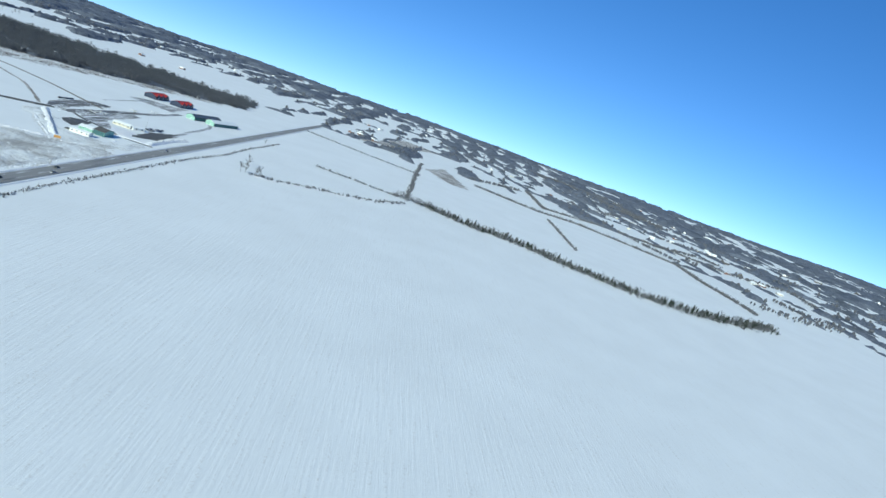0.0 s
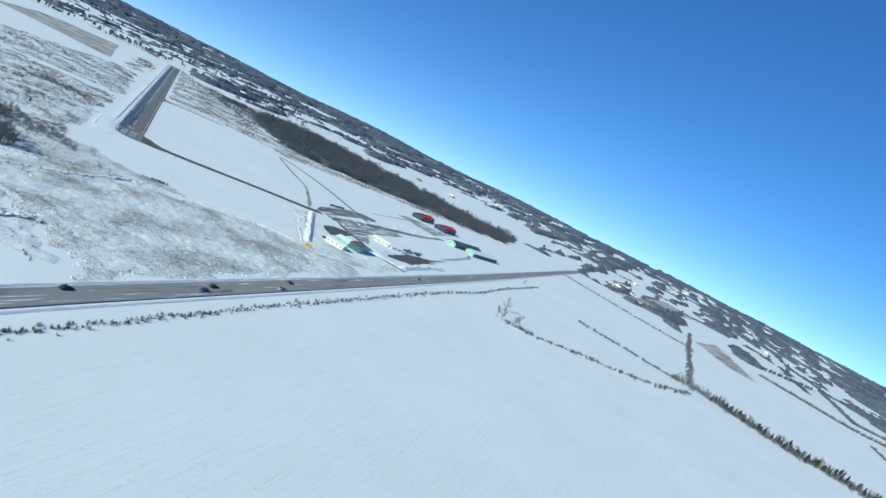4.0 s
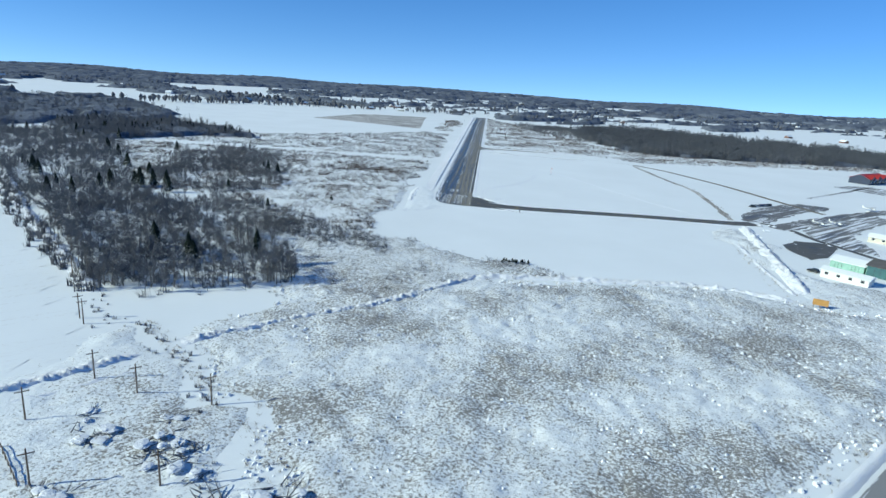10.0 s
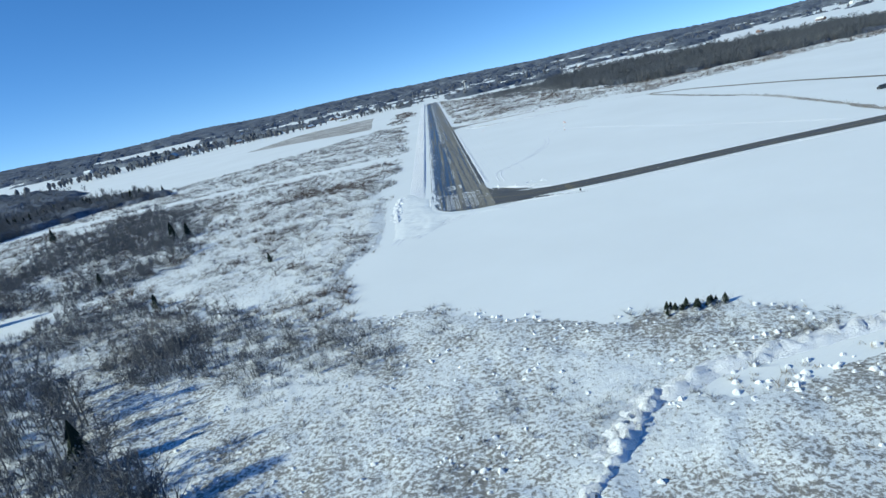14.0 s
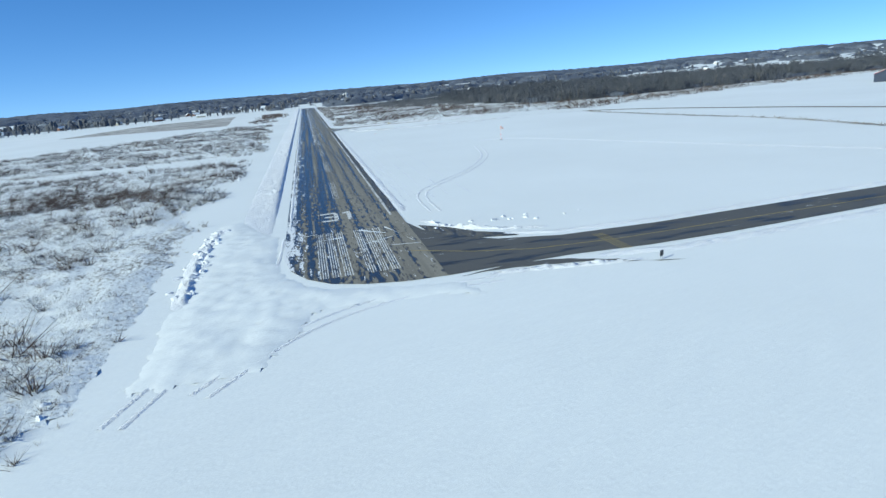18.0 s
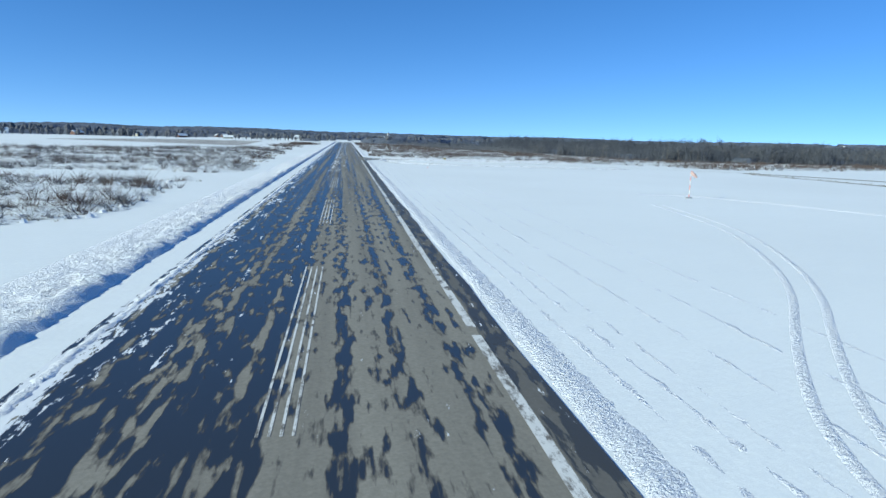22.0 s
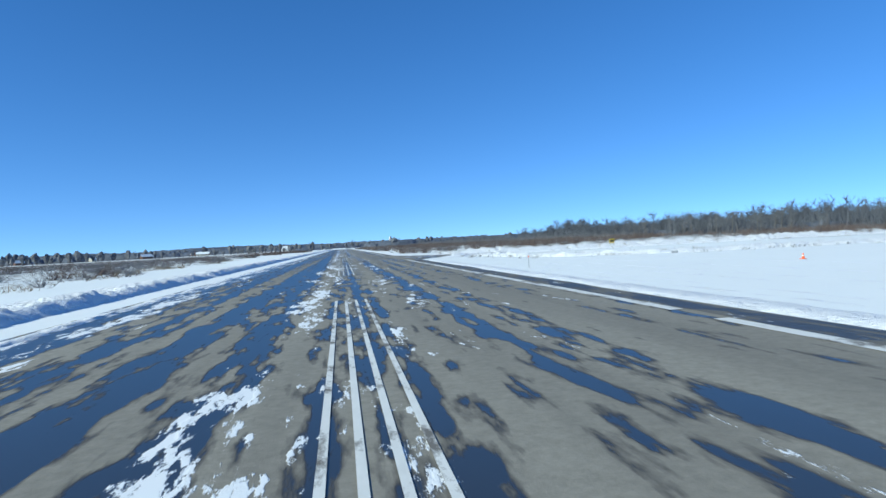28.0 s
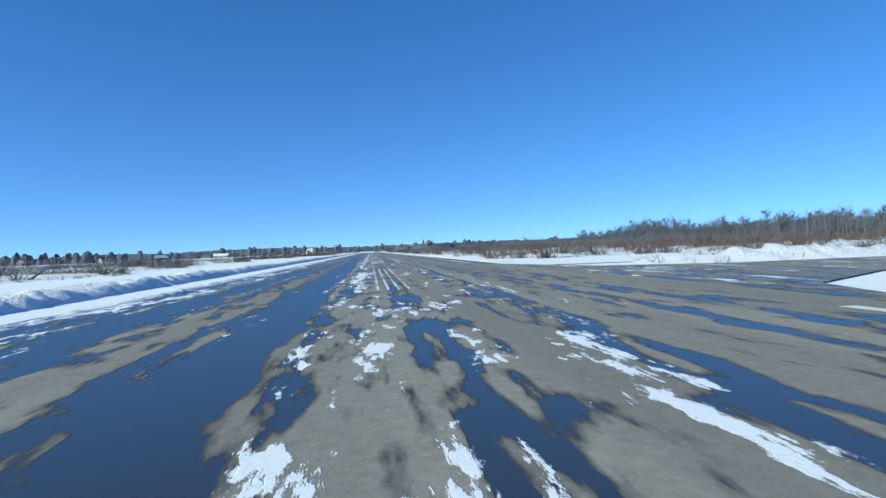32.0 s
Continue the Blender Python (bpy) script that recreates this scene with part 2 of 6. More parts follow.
def conifer_material():
    m = material("conifer_needles", (0.03, 0.055, 0.03), 0.85, 0, 0.2)
    n = Nodes(m)
    up = n.add("SeparateXYZ", Vector=n.add("NewGeometry").outputs["Normal"]).outputs[2]
    p = n.place()
    lie = n.ramp(n.math("ADD", n.math("MULTIPLY", up, 0.35), n.noise(p, 1.3, 4, 0.7)), (0.72, 0.0), (0.8, 1.0))
    green = n.mix(n.noise(p, 0.5, 3), (0.01, 0.017, 0.013), (0.022, 0.031, 0.021))
    n.out(color=n.mix(n.math("MULTIPLY", lie, 0.8), green, (0.8, 0.83, 0.88)))
    return m


CONIFER = conifer_material()
# bluish, lightened tones put a little distance haze into the far trees' colour
HAZED_FARWOOD = twig_material("far_woods", (0.065, 0.07, 0.082), (0.16, 0.165, 0.18))


def hazed_canopy_material():
    """Bare crowns closed into one mass; the blue-grey colour carries painted distance haze."""
    m = material("hazed_bare_crowns", (0.08, 0.08, 0.085), 0.95, 0, 0.1)
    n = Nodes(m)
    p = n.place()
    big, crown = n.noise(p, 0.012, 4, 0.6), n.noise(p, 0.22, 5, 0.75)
    # both crown tones lifted towards blue to stand in for haze
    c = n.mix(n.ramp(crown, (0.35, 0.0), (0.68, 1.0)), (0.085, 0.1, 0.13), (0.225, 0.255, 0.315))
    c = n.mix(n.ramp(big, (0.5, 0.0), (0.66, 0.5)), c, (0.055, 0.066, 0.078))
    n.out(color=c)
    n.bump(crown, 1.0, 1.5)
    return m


HAZED_CANOPY = hazed_canopy_material()
EDGE_ASPHALT = road_material("edge_asphalt", (0.13, 0.125, 0.115), (1.4, 0.28, 1), 0.63, 0.5)
# shaded copy of the mint cladding: darkness of the unlit hangar sides painted in
GREEN_SHADED = worn("shaded_green_cladding", (0.05, 0.14, 0.145), 0.55, scale=0.3)
GREEN_PALE = worn("pale_mint_cladding", (0.3, 0.5, 0.41), 0.55, scale=0.3)
WHITE_WALL = worn("white_siding", (0.76, 0.76, 0.73), 0.6, scale=0.3, depth=0.12)
CREAM_WALL = worn("cream_siding", (0.62, 0.58, 0.47), 0.6, scale=0.3, depth=0.15)
NAVY_WALL = worn("navy_cladding", (0.022, 0.035, 0.07), 0.5, scale=0.3)
RED_ROOF = worn("red_metal_roof", (0.33, 0.03, 0.028), 0.45, scale=0.5)
BRICK = worn("brown_brick_wall", (0.19, 0.105, 0.08), 0.85, scale=0.6)
GREY_ROOF = worn("grey_shingle_roof", (0.12, 0.115, 0.11), 0.85, scale=0.5)
DARK = worn("dark_metal", (0.03, 0.03, 0.035), 0.5, scale=1.0)
GLASS = material("window_glass", (0.03, 0.04, 0.05), 0.06)
ORANGE = worn("orange_board_paint", (0.55, 0.3, 0.09), 0.6, scale=0.5)
POLE_WOOD = worn("weathered_pole_wood", (0.16, 0.12, 0.09), 0.9, scale=1.5)
GALV = worn("galvanised_steel", (0.4, 0.41, 0.42), 0.5, 0.6, scale=1.0)
SOCK = worn("faded_orange_cloth", (0.75, 0.5, 0.43), 0.85, scale=1.0)
SIGN_YELLOW = worn("yellow_sign_paint", (0.75, 0.52, 0.03), 0.5, scale=1.0)
CONE_RED = worn("orange_cone_plastic", (0.8, 0.13, 0.03), 0.5, scale=1.0)

# ---- mesh helpers ----
def mesh_of(name, verts, faces, mats, index=None, smooth=False):
    me = bpy.data.meshes.new(name)
    v = np.asarray(verts, dtype=np.float32).reshape(-1, 3)
    if isinstance(faces, np.ndarray):
        k = faces.shape[1]
        me.vertices.add(len(v))
        me.vertices.foreach_set("co", v.ravel())
        me.loops.add(faces.size)
        me.loops.foreach_set("vertex_index", faces.astype(np.int32).ravel())
        me.polygons.add(len(faces))
        me.polygons.foreach_set("loop_start", np.arange(0, faces.size, k, dtype=np.int32))
        if index is not None:
            me.polygons.foreach_set("material_index", np.asarray(index, dtype=np.int32))
        me.update(calc_edges=True)
    else:
        me.from_pydata([tuple(map(float, q)) for q in v], [], faces)
        if index is not None:
            me.polygons.foreach_set("material_index", index)
    for m in mats if isinstance(mats, (list, tuple)) else [mats]:
        me.materials.append(m)
    if smooth:
        me.polygons.foreach_set("use_smooth", [True] * len(me.polygons))
    me.validate()
    return me


def thing(name, me, label, category, group="", kind="", at=None):
    ob = new(name, me)
    if at is not None:
        ob.matrix_world = at
    return tagged(ob, label, category, group, kind)


def part(name, bm, mat, parent, label=""):
    me = bpy.data.meshes.new(name)
    bm.to_mesh(me)
    bm.free()
    me.materials.append(mat)
    ob = new(name, me)
    ob.parent = parent
    if label:
        ob["label"] = label
    return ob


def meshed(name, me, parent, label=""):
    ob = new(name, me)
    ob.parent = parent
    if label:
        ob["label"] = label
    return ob


def box(bm, x0, y0, z0, x1, y1, z1, bevel=0.0):
    m = Matrix.LocRotScale(((x0 + x1) / 2, (y0 + y1) / 2, (z0 + z1) / 2), None, (abs(x1 - x0), abs(y1 - y0), abs(z1 - z0)))
    made = bmesh.ops.create_cube(bm, size=1, matrix=m)
    if bevel:
        edges = {e for v in made["verts"] for e in v.link_edges}
        bmesh.ops.bevel(bm, geom=list(edges), offset=bevel, segments=1, affect="EDGES")
    return bm


def boxes(*rows, bevel=0.0):
    bm = bmesh.new()
    for r in rows:
        box(bm, *r, bevel=bevel)
    return bm


def rod(bm, a, b, r0, r1=None, sides=6):
    a, b = Vector(a), Vector(b)
    m = Matrix.Translation((a + b) / 2) @ (b - a).to_track_quat("Z", "Y").to_matrix().to_4x4()
    bmesh.ops.create_cone(bm, cap_ends=True, segments=sides, radius1=r0, radius2=r0 if r1 is None else r1, depth=(b - a).length, matrix=m)
    return bm


def prism(bm, outline, x0, x1):
    """An outline of (y, z) pairs drawn out along x."""
    a = [bm.verts.new((x0, y, z)) for y, z in outline]
    b = [bm.verts.new((x1, y, z)) for y, z in outline]
    bm.faces.new(a[::-1])
    bm.faces.new(b)
    for i in range(len(a)):
        j = (i + 1) % len(a)
        bm.faces.new((a[i], a[j], b[j], b[i]))
    bmesh.ops.recalc_face_normals(bm, faces=bm.faces)
    return bm


def smoothstep(a, b, x):
    t = np.clip((x - a) / (b - a), 0, 1)
    return t * t * (3 - 2 * t)


def wave(x, y, s, seed=0):
    """Cheap smooth unevenness from crossed sines, about -1 to 1."""
    r = np.random.RandomState(seed)
    out = 0
    for k in range(6):
        a, ph, f = r.rand() * 6.28, r.rand() * 6.28, (0.6 + r.rand()) / s
        out = out + np.sin((x * np.cos(a) + y * np.sin(a)) * f * 6.28 + ph)
    return out / 3.0


def height(x, y):
    """The lie of the land: flat near the field, rising to low hills far off."""
    d = np.hypot(x - 0, y + 100)
    far = smoothstep(1700, 4500, d)
    east = smoothstep(0.35, 0.8, x / (d + 1))
    return far * (19 + 10 * wave(x, y, 1500, 3)) + smoothstep(2600, 4300, d) * 10 * east + smoothstep(700, 1700, d) * 2.0 * wave(x, y, 700, 5)


# ---- ground ----
def make_ground():
    rings = np.concatenate([np.arange(0, 1200, 60), np.arange(1200, 4640, 120)])
    seg = 144
    ang = np.arange(seg) / seg * 2 * np.pi
    vx, vy = [0.0], [-100.0]
    for r in rings[1:]:
        vx += list(r * np.sin(ang))
        vy += list(-100 + r * np.cos(ang))
    vx, vy = np.array(vx), np.array(vy)
    verts = np.stack([vx, vy, height(vx, vy)], 1)
    tri = [(0, 1 + (j + 1) % seg, 1 + j) for j in range(seg)]
    for i in range(len(rings) - 2):
        a, b = 1 + i * seg, 1 + (i + 1) * seg
        for j in range(seg):
            k = (j + 1) % seg
            tri += [(a + j, a + k, b + k), (a + j, b + k, b + j)]
    return thing("ground", mesh_of("ground", verts, np.array(tri), SNOW, smooth=True), "wide snow-covered farmland lying flat to low hills", "ground", kind="structure")


make_ground()


def sheet(name, outline, z, mat, label, category, kind="structure", step=0):
    """A flat patch with an outline of (x, y)."""
    bm = bmesh.new()
    bm.faces.new([bm.verts.new((x, y, z)) for x, y in outline])
    bmesh.ops.recalc_face_normals(bm, faces=bm.faces)
    me = bpy.data.meshes.new(name)
    bm.to_mesh(me)
    bm.free()
    if me.polygons[0].normal.z < 0:
        me.flip_normals()
    me.materials.append(mat)
    return thing(name, me, label, category, kind=kind)


def ribbon(name, line, width, z, mat, label, category, kind="structure", jitter=0.0, seed=0, follow=False):
    """A strip along a line of (x, y), with uneven edges."""
    r = np.random.RandomState(seed)
    pts = np.array(line, float)
    out = []
    for a, b in zip(pts[:-1], pts[1:]):
        n = max(1, int(np.hypot(*(b - a)) / 6))
        out += [a + (b - a) * k / n for k in range(n)]
    out.append(pts[-1])
    p = np.array(out)
    if len(pts) > 2:
        for _ in range(6):
            p[1:-1] = (p[:-2] + 2 * p[1:-1] + p[2:]) / 4
    d = np.gradient(p, axis=0)
    d /= np.linalg.norm(d, axis=1, keepdims=True) + 1e-9
    side = np.stack([d[:, 1], -d[:, 0]], 1)
    w = np.broadcast_to(np.asarray(width, float), (len(p),)) / 2
    lo = p - side * (w + r.randn(len(p)) * jitter)[:, None]
    hi = p + side * (w + r.randn(len(p)) * jitter)[:, None]
    v = np.concatenate([lo, hi])
    zz = np.full(len(v), z) + (height(v[:, 0], v[:, 1]) + 0.3 if follow else 0)
    k = len(p)
    f = np.array([(i, i + k, i + k + 1, i + 1) for i in range(k - 1)])
    return thing(name, mesh_of(name, np.column_stack([v, zz]), f, mat), label, category, kind=kind)


def inside(poly, x, y):
    p = np.array(poly, float)
    q = np.roll(p, -1, 0)
    c = np.zeros(len(x), bool)
    for (x0, y0), (x1, y1) in zip(p, q):
        hit = ((y0 > y) != (y1 > y)) & (x < (x1 - x0) * (y - y0) / (y1 - y0 + 1e-12) + x0)
        c ^= hit
    return c


def lattice(x, y, sx, sy, seed=0):
    """Smooth unevenness from 0 to 1, sx by sy metres to a lump."""
    q = np.random.RandomState(seed).rand(257, 257)
    u, v = np.asarray(x) / sx, np.asarray(y) / sy
    i, j = np.floor(u).astype(int), np.floor(v).astype(int)
    a, b = u - i, v - j
    a, b = a * a * (3 - 2 * a), b * b * (3 - 2 * b)
    g = lambda m, k: q[(m * 7 + k * 31 + (m // 200) * 13) % 257, (k * 11 + m * 3 + (k // 200) * 17) % 257]
    return (g(i, j) * (1 - a) + g(i + 1, j) * a) * (1 - b) + (g(i, j + 1) * (1 - a) + g(i + 1, j + 1) * a) * b


def relief(name, outline, mat, label, category, cell=2.0, tall=0.3, seed=0, lift=0.0):
    """Uneven ground inside an outline of (x, y), running out flat at its edge."""
    p = np.array(outline, float)
    lo, hi = p.min(0) - cell, p.max(0) + cell
    gx, gy = np.meshgrid(np.arange(lo[0], hi[0], cell), np.arange(lo[1], hi[1], cell))
    r = np.random.RandomState(seed)
    gx, gy = gx + r.uniform(-0.3, 0.3, gx.shape) * cell, gy + r.uniform(-0.3, 0.3, gx.shape) * cell
    ok = inside(outline, gx.ravel(), gy.ravel()).reshape(gx.shape)
    cells = ok[:-1, :-1] & ok[1:, :-1] & ok[:-1, 1:] & ok[1:, 1:]
    depth = np.zeros(gx.shape)
    cur = ok.copy()
    for _ in range(4):
        nxt = cur.copy()
        nxt[1:-1, 1:-1] = cur[1:-1, 1:-1] & cur[:-2, 1:-1] & cur[2:, 1:-1] & cur[1:-1, :-2] & cur[1:-1, 2:]
        nxt[[0, -1]] = False
        nxt[:, [0, -1]] = False
        cur = nxt
        depth += cur
    h = 0.3 + 0.2 * wave(gx, gy, 19, seed) + 0.7 * lattice(gx, gy, 5.0, 4.0, seed) + 0.8 * lattice(gx, gy, 2.2, 2.6, seed + 1) ** 2 + 0.3 * r.randn(*gx.shape)
    z = height(gx, gy) + np.where(depth > 0, lift + 0.05 + tall * np.clip(h, -0.1, 2.2) * depth / 4, lift - 0.04)
    used = np.zeros(gx.shape, bool)
    i, j = np.nonzero(cells)
    used[i, j] = used[i + 1, j] = used[i, j + 1] = used[i + 1, j + 1] = True
    idx = np.cumsum(used.ravel()).reshape(gx.shape) - 1
    f = np.stack([idx[i, j], idx[i, j + 1], idx[i + 1, j + 1], idx[i + 1, j]], 1)
    v = np.stack([gx[used], gy[used], z[used]], 1)
    return thing(name, mesh_of(name, v, f, mat, smooth=True), label, category, kind="structure")


# runway and the paved ways
RUN_W, RUN_L = 10.35, 960.0
sheet("runway", [(-RUN_W, -1), (-9.2, -8), (-7, -13), (-4, -16.5), (0, -18.5), (5, -19.8), (RUN_W, -20), (RUN_W, RUN_L), (-RUN_W, RUN_L)], 0.05, ASPHALT, "grey-brown asphalt runway with sheets of dark ice", "runway")
sheet("taxiway", [(RUN_W, 13), (12, 6), (15, 0), (21, -6), (30, -9), (45, -9.5), (100, -6.5), (150, -5.5), (160, -3), (164, -13), (148, -16), (100, -15.5), (50, -19.5), (38, -19.8), (27, -19), (18, -19.5), (RUN_W, -20)], 0.055, TAXI, "dark asphalt taxiway ploughed clear of snow", "taxiway")
sheet("side_taxiway", [(RUN_W, 282), (13, 290), (20, 295), (80, 299), (80, 306), (21, 307), (14, 311), (RUN_W, 324)], 0.055, ASPHALT_SNOWY, "icy asphalt turn-off beside the runway", "taxiway")
road_line = [(-380, -705), (16, -316), (330, -15), (800, 445), (1393, 1028), (2300, 1920)]
ribbon("road", road_line, 11, 0.10, HIGHWAY, "two-lane grey highway with snowy shoulders", "road", follow=True)
sheet("stubble_field", [(-250, 600), (-236, 680), (-215, 800), (-160, 812), (-100, 830), (-92, 700), (-84, 610), (-78, 525), (-160, 566)], 0.08, STUBBLE, "pale brown stubble field under thin snow", "field")

# ---- woods and fields ----
def scatter(poly, spacing, seed, thin=0.0, scale=60):
    """Places inside an outline, unevenly thinned out."""
    r = np.random.RandomState(seed)
    p = np.array(poly, float)
    lo, hi = p.min(0), p.max(0)
    n = int(np.prod(hi - lo) / spacing**2)
    x, y = r.uniform(lo[0], hi[0], n), r.uniform(lo[1], hi[1], n)
    ok = inside(poly, x + 5 * wave(x, y, 38, 91) + 1.5 * r.randn(n), y + 5 * wave(x, y, 33, 92) + 1.5 * r.randn(n))
    if thin:
        ok &= (wave(x, y, scale, seed + 7) * 0.5 + 0.5 + r.randn(n) * 0.18) > thin
    return np.stack([x[ok], y[ok]], 1)


def sliver_tree(seed, h=11.0, spread=3.2, twigs=92, low=0.25, width=0.09):
    """A bare tree as two arrays of triangles: trunk and limbs, then twigs. Height h, foot at 0."""
    r = np.random.RandomState(seed)
    wood, fine = [], []

    def cone(a, b, r0, r1, sides=3):
        a, b = np.array(a, float), np.array(b, float)
        d = b - a
        u = np.cross(d, (0.3, 0.7, 0.2))
        u /= np.linalg.norm(u) + 1e-9
        w = np.cross(d, u) / (np.linalg.norm(d) + 1e-9)
        ring = [(np.cos(k * 6.283 / sides), np.sin(k * 6.283 / sides)) for k in range(sides)]
        for k in range(sides):
            c0, s0 = ring[k]
            c1, s1 = ring[(k + 1) % sides]
            p0, p1 = a + (u * c0 + w * s0) * r0, a + (u * c1 + w * s1) * r0
            q0, q1 = b + (u * c0 + w * s0) * r1, b + (u * c1 + w * s1) * r1
            wood.append((p0, p1, q1))
            wood.append((p0, q1, q0))

    top = np.array([r.randn() * 0.4, r.randn() * 0.4, h * 0.8])
    cone((0, 0, -0.3), top * 0.5, h * 0.018, h * 0.012, 5)
    cone(top * 0.5, top, h * 0.012, h * 0.004, 4)
    ends = [(top * 0.6, top + (0, 0, h * 0.15))]
    for k in range(9):
        f = low + (0.9 - low) * r.rand()
        a = top * f
        ang = r.rand() * 6.283
        out = spread * (0.55 + 0.6 * r.rand()) * (1.15 - 0.6 * f)
        b = a + np.array([np.cos(ang) * out, np.sin(ang) * out, h * (0.1 + 0.16 * r.rand())])
        cone(a, b, h * 0.006, h * 0.002)
        ends.append((a + (b - a) * 0.3, b))
    for k in range(twigs):
        a, b = ends[r.randint(len(ends))]
        s = a + (b - a) * r.rand()
        d = r.randn(3) * (0.55, 0.55, 0.4) + (0, 0, 0.55)
        d = d / np.linalg.norm(d) * h * (0.09 + 0.11 * r.rand())
        w = np.cross(d, r.randn(3))
        w = w / (np.linalg.norm(w) + 1e-9) * width * (0.6 + 0.8 * r.rand())
        fine.append((s - w, s + w, s + d))
        turn = r.randn(3) * np.linalg.norm(d) * 0.45
        fine.append((s + d * 0.3 - w * 0.7, s + d * 0.3 + w * 0.7, s + d * 0.9 + turn))
    return np.array(wood, float), np.array(fine, float)


def shrub(seed, h=1.6, stems=24, width=0.03, spread=0.6):
    r = np.random.RandomState(seed)
    out = []
    for k in range(stems):
        s = np.array([r.randn() * 0.25, r.randn() * 0.25, -0.05])
        d = np.array([r.randn() * spread, r.randn() * spread, 0.7 + 0.5 * r.rand()]) * h * (0.5 + 0.5 * r.rand())
        w = np.cross(d, r.randn(3))
        w = w / np.linalg.norm(w) * width * (0.7 + 0.7 * r.rand())
        out.append((s - w, s + w, s + d))
    return np.array(out)


def fir(seed, h=9.0, base=2.3, tiers=7, teeth=8):
    """A conifer: jagged skirts one above the other round a trunk."""
    r = np.random.RandomState(seed)
    out = []
    for k in range(tiers):
        f = k / tiers
        z0, z1 = h * (0.08 + 0.86 * f), h * min(1.0, 0.08 + 0.86 * f + 0.3)
        rad = base * (1 - f) ** 0.85 + 0.12
        ph = r.rand() * 6.28
        for j in range(teeth):
            a0, a1 = ph + j * 6.283 / teeth, ph + (j + 1) * 6.283 / teeth
            am, rr = (a0 + a1) / 2, rad * (0.75 + 0.5 * r.rand())
            tip = np.array([np.cos(am) * rr, np.sin(am) * rr, z0 - 0.25 * rad * r.rand()])
            p0 = np.array([np.cos(a0) * rad * 0.6, np.sin(a0) * rad * 0.6, z0 + 0.25 * rad])
            p1 = np.array([np.cos(a1) * rad * 0.6, np.sin(a1) * rad * 0.6, z0 + 0.25 * rad])
            up = np.array([r.randn() * 0.05, r.randn() * 0.05, z1])
            out += [(p0, tip, up), (tip, p1, up)]
    return np.array(out)


def stamp(kinds, places, sizes, seed, flat=False):
    """Many copies of triangle arrays laid into one: turned, sized, set on the land."""
    r = np.random.RandomState(seed)
    out = []
    pick = r.randint(len(kinds), size=len(places))
    turn = r.rand(len(places)) * 6.283
    zz = np.zeros(len(places)) if flat else height(places[:, 0], places[:, 1])
    for k, tris in enumerate(kinds):
        m = pick == k
        if not m.any():
            continue
        c, s, q = np.cos(turn[m])[:, None, None], np.sin(turn[m])[:, None, None], sizes[m][:, None, None]
        x, y, z = tris[None, :, :, 0], tris[None, :, :, 1], tris[None, :, :, 2]
        out.append(np.stack([(x * c - y * s) * q + places[m][:, 0][:, None, None], (x * s + y * c) * q + places[m][:, 1][:, None, None], z * q + zz[m][:, None, None]], -1).reshape(-1, 3, 3))
    return np.concatenate(out)


def stuff(name, tris, mat, label, category):
    v = tris.reshape(-1, 3)
    f = np.arange(len(v)).reshape(-1, 3)
    return thing(name, mesh_of(name, v, f, mat), label, category, kind="stuff")


TREES = [sliver_tree(k, 11 + (k % 3), 3.0 + 0.4 * (k % 4)) for k in range(6)]
LIGHT_TREE = [np.concatenate(sliver_tree(20 + k, 11 + (k % 3), 3.2, 48, 0.25, 0.12)) for k in range(6)]
ALL_TREE = [np.concatenate([a, b]) for a, b in TREES]
SHRUBS = [shrub(k, 1.3 + 0.3 * (k % 3)) for k in range(5)]
FIRS = [fir(k) for k in range(4)]


def thicket(seed, h=5.5, stems=18, width=0.1):
    """A clump of close upright bare stems with forked tops."""
    r = np.random.RandomState(seed)
    out = []
    for k in range(stems):
        s = np.array([r.randn() * 0.9, r.randn() * 0.9, -0.1])
        d = np.array([r.randn() * 0.16, r.randn() * 0.16, 1.0]) * h * (0.45 + 0.6 * r.rand())
        w = np.cross(d, r.randn(3))
        w = w / np.linalg.norm(w) * width * (0.7 + 0.8 * r.rand())
        out.append((s - w, s + w, s + d))
        if k % 2:
            a = s + d * (0.35 + 0.3 * r.rand())
            out.append((a - w * 0.8, a + w * 0.8, a + np.array([r.randn() * 0.9, r.randn() * 0.9, h * (0.18 + 0.2 * r.rand())])))
    return np.array(out)


HEDGE_STEMS = [thicket(430 + k, 4.5 + 0.5 * (k % 3), 20, 0.22) for k in range(5)]
THICKETS = [thicket(400 + k, 5.0 + 0.5 * (k % 3), 24, 0.062) for k in range(6)]


def canopy(name, ok, gx, gy, tall, seed, label, category="woods", mat=None):
    """A closed mass of far crowns over a grid of places, uneven above and running down to the ground at its edge."""
    r = np.random.RandomState(seed)
    any4 = ok[:-1, :-1] | ok[1:, :-1] | ok[:-1, 1:] | ok[1:, 1:]
    z = height(gx, gy) + np.where(ok, tall * (0.78 + 0.3 * r.rand(*gx.shape)) * (0.9 + 0.22 * wave(gx, gy, 75, seed)), -0.4)
    used = np.zeros(gx.shape, bool)
    i, j = np.nonzero(any4)
    used[i, j] = used[i + 1, j] = used[i, j + 1] = used[i + 1, j + 1] = True
    idx = np.cumsum(used.ravel()).reshape(gx.shape) - 1
    f = np.stack([idx[i, j], idx[i, j + 1], idx[i + 1, j + 1], idx[i + 1, j]], 1)
    v = np.stack([gx[used], gy[used], z[used]], 1)
    return thing(name, mesh_of(name, v, f, mat or HAZED_CANOPY), label, category, kind="stuff")


